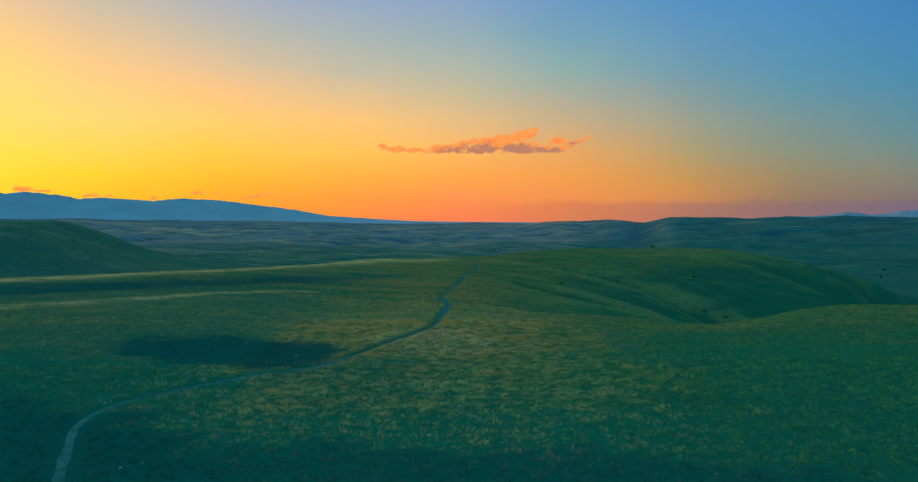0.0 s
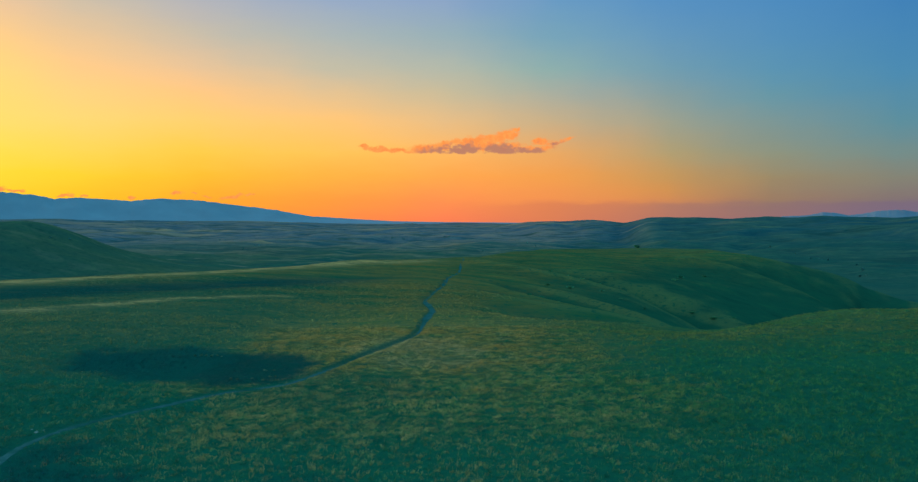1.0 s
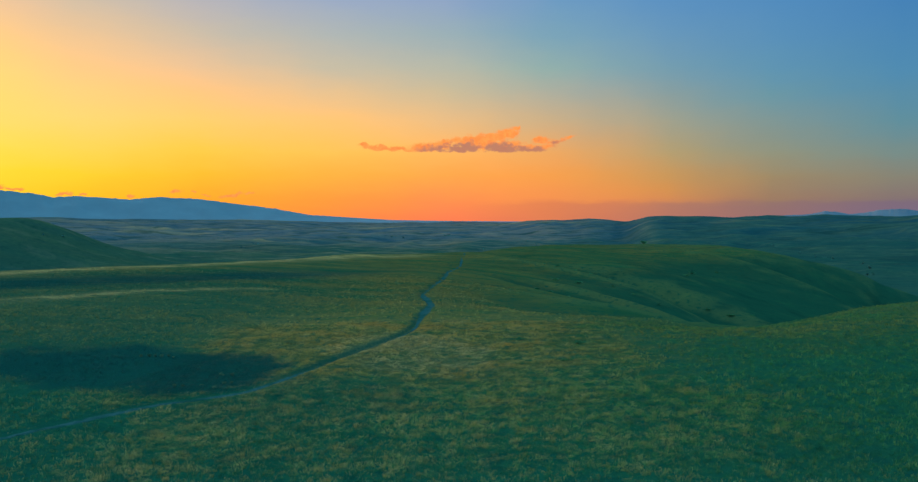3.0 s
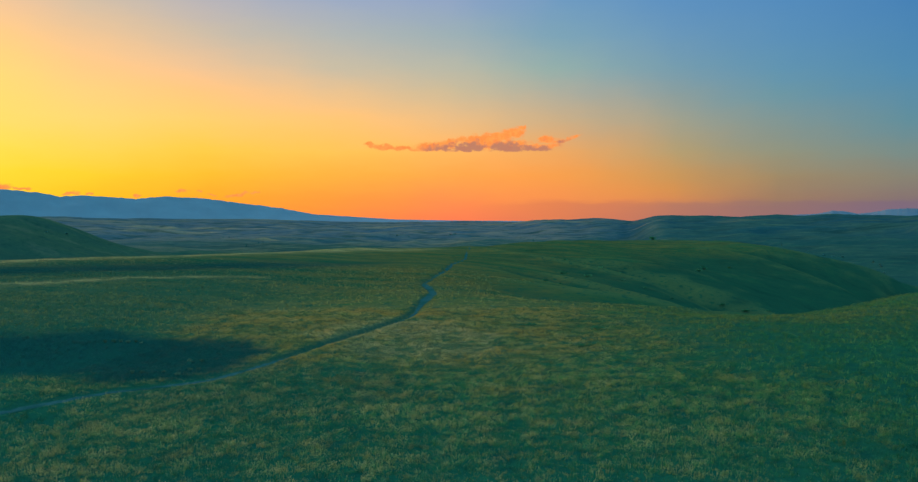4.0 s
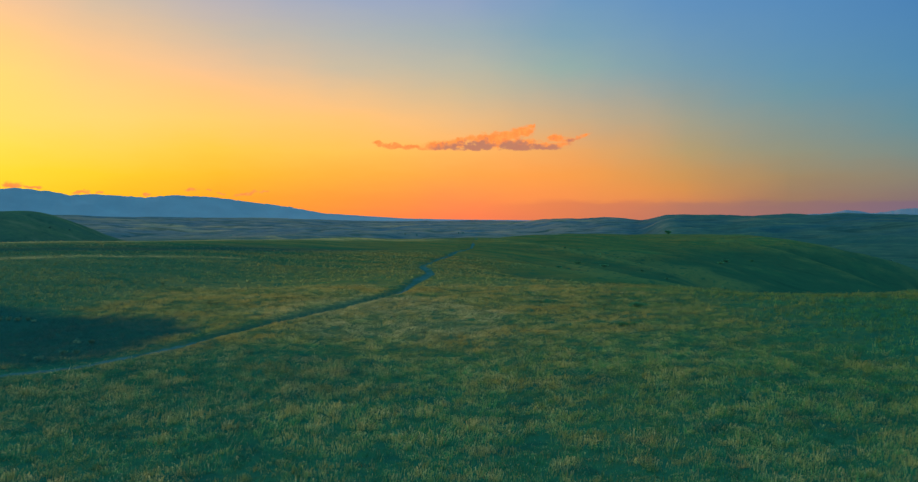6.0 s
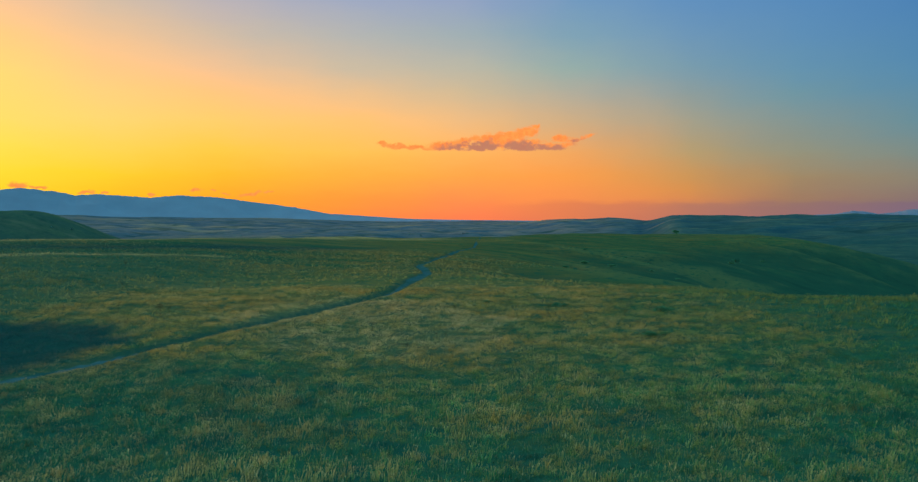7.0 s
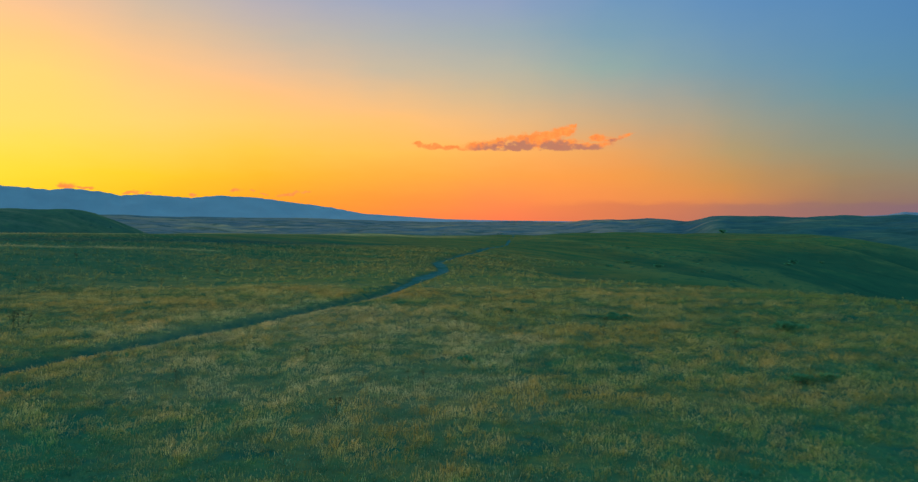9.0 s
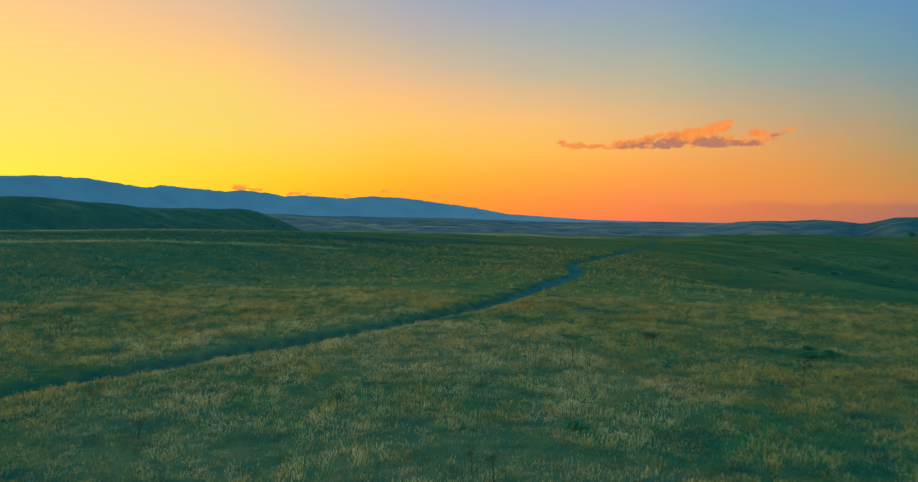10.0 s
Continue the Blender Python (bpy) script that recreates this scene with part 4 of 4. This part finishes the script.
# ---- shrubs, weeds and stones ----


def part(name, bm, mat, parent, label=""):
    me = bpy.data.meshes.new(name)
    bm.to_mesh(me)
    bm.free()
    me.materials.append(mat)
    ob = new(name, me)
    ob.parent = parent
    return tagged(ob, label)


def leaf(bm, c, direction, length, width):
    """One small folded leaf."""
    d = Vector(direction).normalized()
    w = d.orthogonal().normalized() * width
    n = d.cross(w).normalized() * width * 0.4
    v = [bm.verts.new(q) for q in (c, c + d * length * 0.5 + w + n, c + d * length, c + d * length * 0.5 - w + n)]
    bm.faces.new((v[0], v[1], v[2])), bm.faces.new((v[0], v[2], v[3]))


def stem(bm, a, b, r0, r1, sides=5):
    """A tapered, slightly crooked stem from a to b."""
    a, b = Vector(a), Vector(b)
    rings = []
    d = (b - a).normalized()
    u = d.orthogonal().normalized()
    w = d.cross(u)
    for k in range(4):
        t = k / 3
        c = a.lerp(b, t) + u * math.sin(t * 3.1) * (b - a).length * 0.06
        r = r0 + (r1 - r0) * t
        rings.append([bm.verts.new(c + (u * math.cos(6.2832 * i / sides) + w * math.sin(6.2832 * i / sides)) * r) for i in range(sides)])
    for p, q in zip(rings, rings[1:]):
        for i in range(sides):
            bm.faces.new((p[i], p[(i + 1) % sides], q[(i + 1) % sides], q[i]))
    bm.faces.new(rings[-1])


def shrub(name, width, tall, leaves, size, mat, seed, trunk=0.0):
    """A shrub or small tree: an Empty at its base with stems and an uneven crown of leaves."""
    rng = random.Random(seed)
    base = new(name)
    lobes = []
    for k in range(7):
        a = 6.2832 * k / 7 + rng.uniform(-0.4, 0.4)
        r = rng.uniform(0.1, 0.33) * width
        lobes.append((Vector((math.cos(a) * r, math.sin(a) * r, trunk + (tall - trunk) * rng.uniform(0.12, 0.62))), rng.uniform(0.15, 0.30) * width))
    bm = bmesh.new()
    for c, _ in lobes:
        stem(bm, (c.x * 0.12, c.y * 0.12, -0.1), c, 0.018 * width + 0.01, 0.006 * width + 0.004)
    part("stems", bm, MAT_BARK, base)
    bm = bmesh.new()
    for _ in range(leaves):
        c, r = rng.choice(lobes)
        d = Vector((rng.gauss(0, 1), rng.gauss(0, 1), rng.gauss(0.15, 0.8))).normalized()
        p = c + Vector((d.x, d.y, d.z * (tall - trunk) / width)) * r * rng.uniform(0.45, 1.15)
        p.z = max(p.z, 0.04)
        leaf(bm, p, d + Vector((rng.uniform(-0.6, 0.6), rng.uniform(-0.6, 0.6), 0.5)), size * rng.uniform(0.6, 1.4), size * 0.42)
    part("crown", bm, mat, base)
    return base


def settle(ob, places, label, category, group):
    """The thing itself at the first place and copies of it at the others: (x, y, scale)."""
    rng = random.Random(len(places) * 7 + len(label))
    tagged(ob, label, category, group)
    for k, (x, y, size) in enumerate(places):
        m = pose(x, y, ground_z(x, y) - 0.03, 0, 0, rng.uniform(0, 360)) @ Matrix.Diagonal((size, size, size * rng.uniform(0.85, 1.15), 1))
        q = ob if k == 0 else copy_thing(ob, Matrix())
        q.matrix_world = m


bush = shrub("bush", 4.4, 2.5, 900, 0.34, MAT_LEAF, 1)
settle(bush, [(139, 470, 1.0)], "dark green bush standing alone on the hill's brow", "bush", "")
low = shrub("bush", 1.9, 0.75, 420, 0.15, MAT_LEAF, 2)
settle(low, [(119, 331, 2.0), (45.3, 280, 0.9), (41, 284, 0.6), (39, 248, 1.2), (47.3, 249, 1.4), (52, 277, 0.7), (57, 272, 0.9), (63, 267, 0.8), (60, 252, 0.8), (30, 205, 1.0), (34, 199, 0.7),
             (111, 317, 1.5), (139, 350, 1.1), (112, 318, 0.6), (107, 262, 1.5), (101, 268, 1.1), (116, 264, 1.0), (25, 196, 0.8), (64, 240, 0.7), (70, 232, 0.6)],
       "low dark green bush on the gully slope", "bush", "bushes in the gullies")
sage_bush = shrub("bush", 1.5, 0.62, 420, 0.11, MAT_LEAF, 3)
settle(sage_bush, [(15.4, 97.8, 0.85), (16.3, 98.2, 0.5), (8.9, 100.6, 0.5), (9.5, 100.9, 0.4), (4.0, 102.3, 0.42), (12.1, 89.0, 0.55), (13.0, 89.3, 0.5), (2.5, 91.7, 0.4), (9.0, 101.6, 0.4)],
       "low dark bush among the meadow grass", "bush", "bushes in the meadow")
silver = shrub("bush", 0.66, 0.50, 260, 0.065, MAT_SILVER, 4)
settle(silver, [(-21.9, 87.2, 0.7), (-21.5, 86.8, 0.5), (-20.6, 86.6, 0.7), (-24.3, 82.1, 0.7), (-23.6, 82.2, 0.7), (-22.0, 82.4, 0.6), (-20.5, 81.4, 0.8), (-20.2, 83.0, 0.7), (-19.6, 83.2, 0.6), (-33.4, 95.7, 0.7), (-32.6, 95.9, 0.8), (-32.0, 96.0, 0.7), (-31.2, 95.8, 0.8), (-30.5, 95.9, 0.7), (-29.8, 95.5, 0.6)],
       "small silver-leaved bush at the edge of the dark hollow", "bush", "silver bushes by the hollow")
tree = shrub("tree", 3.6, 2.8, 520, 0.40, MAT_TREE, 5, 0.2)
settle(tree, [(-504, 865, 0.7), (-489, 882, 0.8), (755, 1325, 1.2), (766, 1313, 1.5), (746, 1250, 1.4), (780, 1330, 1.3), (706, 1100, 1.1), (614, 943, 1.2), (620, 955, 0.9),
              (588, 910, 1.2), (600, 915, 0.8), (818, 1495, 1.2), (115, 1814, 1.5), (282, 1959, 1.6), (268, 2053, 1.6), (-420, 2094, 1.4), (-532, 1778, 1.5), (-539, 1916, 1.4), (-530, 1925, 1.2),
              (-745, 2288, 1.4), (-725, 2280, 1.1), (-762, 2277, 1.5), (-706, 2262, 1.0), (-184, 2450, 2.0), (-140, 2444, 1.8), (13, 2467, 2.2), (24, 2470, 1.8), (30, 2480, 2.0), (854, 1686, 1.4)],
       "dark broad-crowned tree in the open valley", "tree", "trees in the valley")


def weed(seed):
    """A dead stalk with side twigs and seed heads."""
    rng = random.Random(seed)
    base = new("weed")
    bm = bmesh.new()
    top = Vector((rng.uniform(-0.12, 0.12), rng.uniform(-0.12, 0.12), 0.66))
    stem(bm, (0, 0, -0.05), top, 0.012, 0.005)
    stalk = part("stalk", bm, MAT_WEED, base)
    tips = [top]
    for _ in range(6):
        t = rng.uniform(0.4, 0.95)
        a = rng.uniform(0, 6.28)
        p = top * t
        q = p + Vector((math.cos(a) * 0.16, math.sin(a) * 0.16, rng.uniform(0.08, 0.2)))
        bm = bmesh.new()
        stem(bm, p, q, 0.006, 0.003, 4)
        part("twig", bm, MAT_WEED, stalk)
        tips.append(q)
    bm = bmesh.new()
    for q in tips:
        for _ in range(7):
            d = Vector((rng.gauss(0, 1), rng.gauss(0, 1), rng.gauss(0.6, 0.7)))
            leaf(bm, q + d.normalized() * 0.012, d, 0.06, 0.016)
    tagged(part("seed_heads", bm, MAT_WEED, base), kind="stuff")
    return base


settle(weed(11), [(-20.9, 98.6, 1.0), (-17.8, 98.0, 0.9), (-17.4, 97.1, 1.0), (-28.8, 114.5, 1.1), (-26.0, 116.3, 0.9), (-22.1, 117.0, 1.0), (-20.4, 115.4, 1.1), (-21.9, 120.8, 0.9),
                  (-37.0, 131.0, 1.2), (-6.0, 88.8, 0.8), (-2.8, 91.2, 0.9), (-22.1, 128.8, 1.0)], "dry brown weed stalk standing above the grass", "weed", "dry weeds in the meadow")
settle(weed(12), [(-0.5, 85.8, 0.8), (1.4, 88.5, 0.9), (7.7, 96.3, 1.0), (-17.1, 97.6, 0.9), (-18.1, 98.1, 0.8), (1.8, 97.6, 0.8), (0.9, 89.0, 0.7), (12.0, 94.0, 0.9), (5.5, 106.0, 0.9), (-9.0, 104.5, 0.9)],
       "dry brown weed stalk standing above the grass", "weed", "dry weeds in the meadow")


def stone(seed):
    rng = random.Random(seed)
    bm = bmesh.new()
    bmesh.ops.create_icosphere(bm, subdivisions=3, radius=0.15)
    for v in bm.verts:
        v.co *= 1 + 0.45 * noise.noise(v.co * 5 + Vector((seed, 0, 0))) + 0.12 * noise.noise(v.co * 17)
        v.co.z = max(v.co.z * 0.7, -0.06) + 0.04
    me = bpy.data.meshes.new("stone")
    bm.to_mesh(me)
    bm.free()
    me.materials.append(MAT_STONE)
    return new("stone", me)


settle(stone(3), [(-34.2, 62.7, 1.0), (-35.0, 63.4, 0.6), (-24.4, 46.6, 0.7), (-23.2, 47.4, 0.5), (-24.0, 46.9, 0.4), (-14.1, 46.4, 0.5), (-33.9, 63.2, 0.5)],
       "pale weathered stone lying in the dark grass", "stone", "stones by the trail")
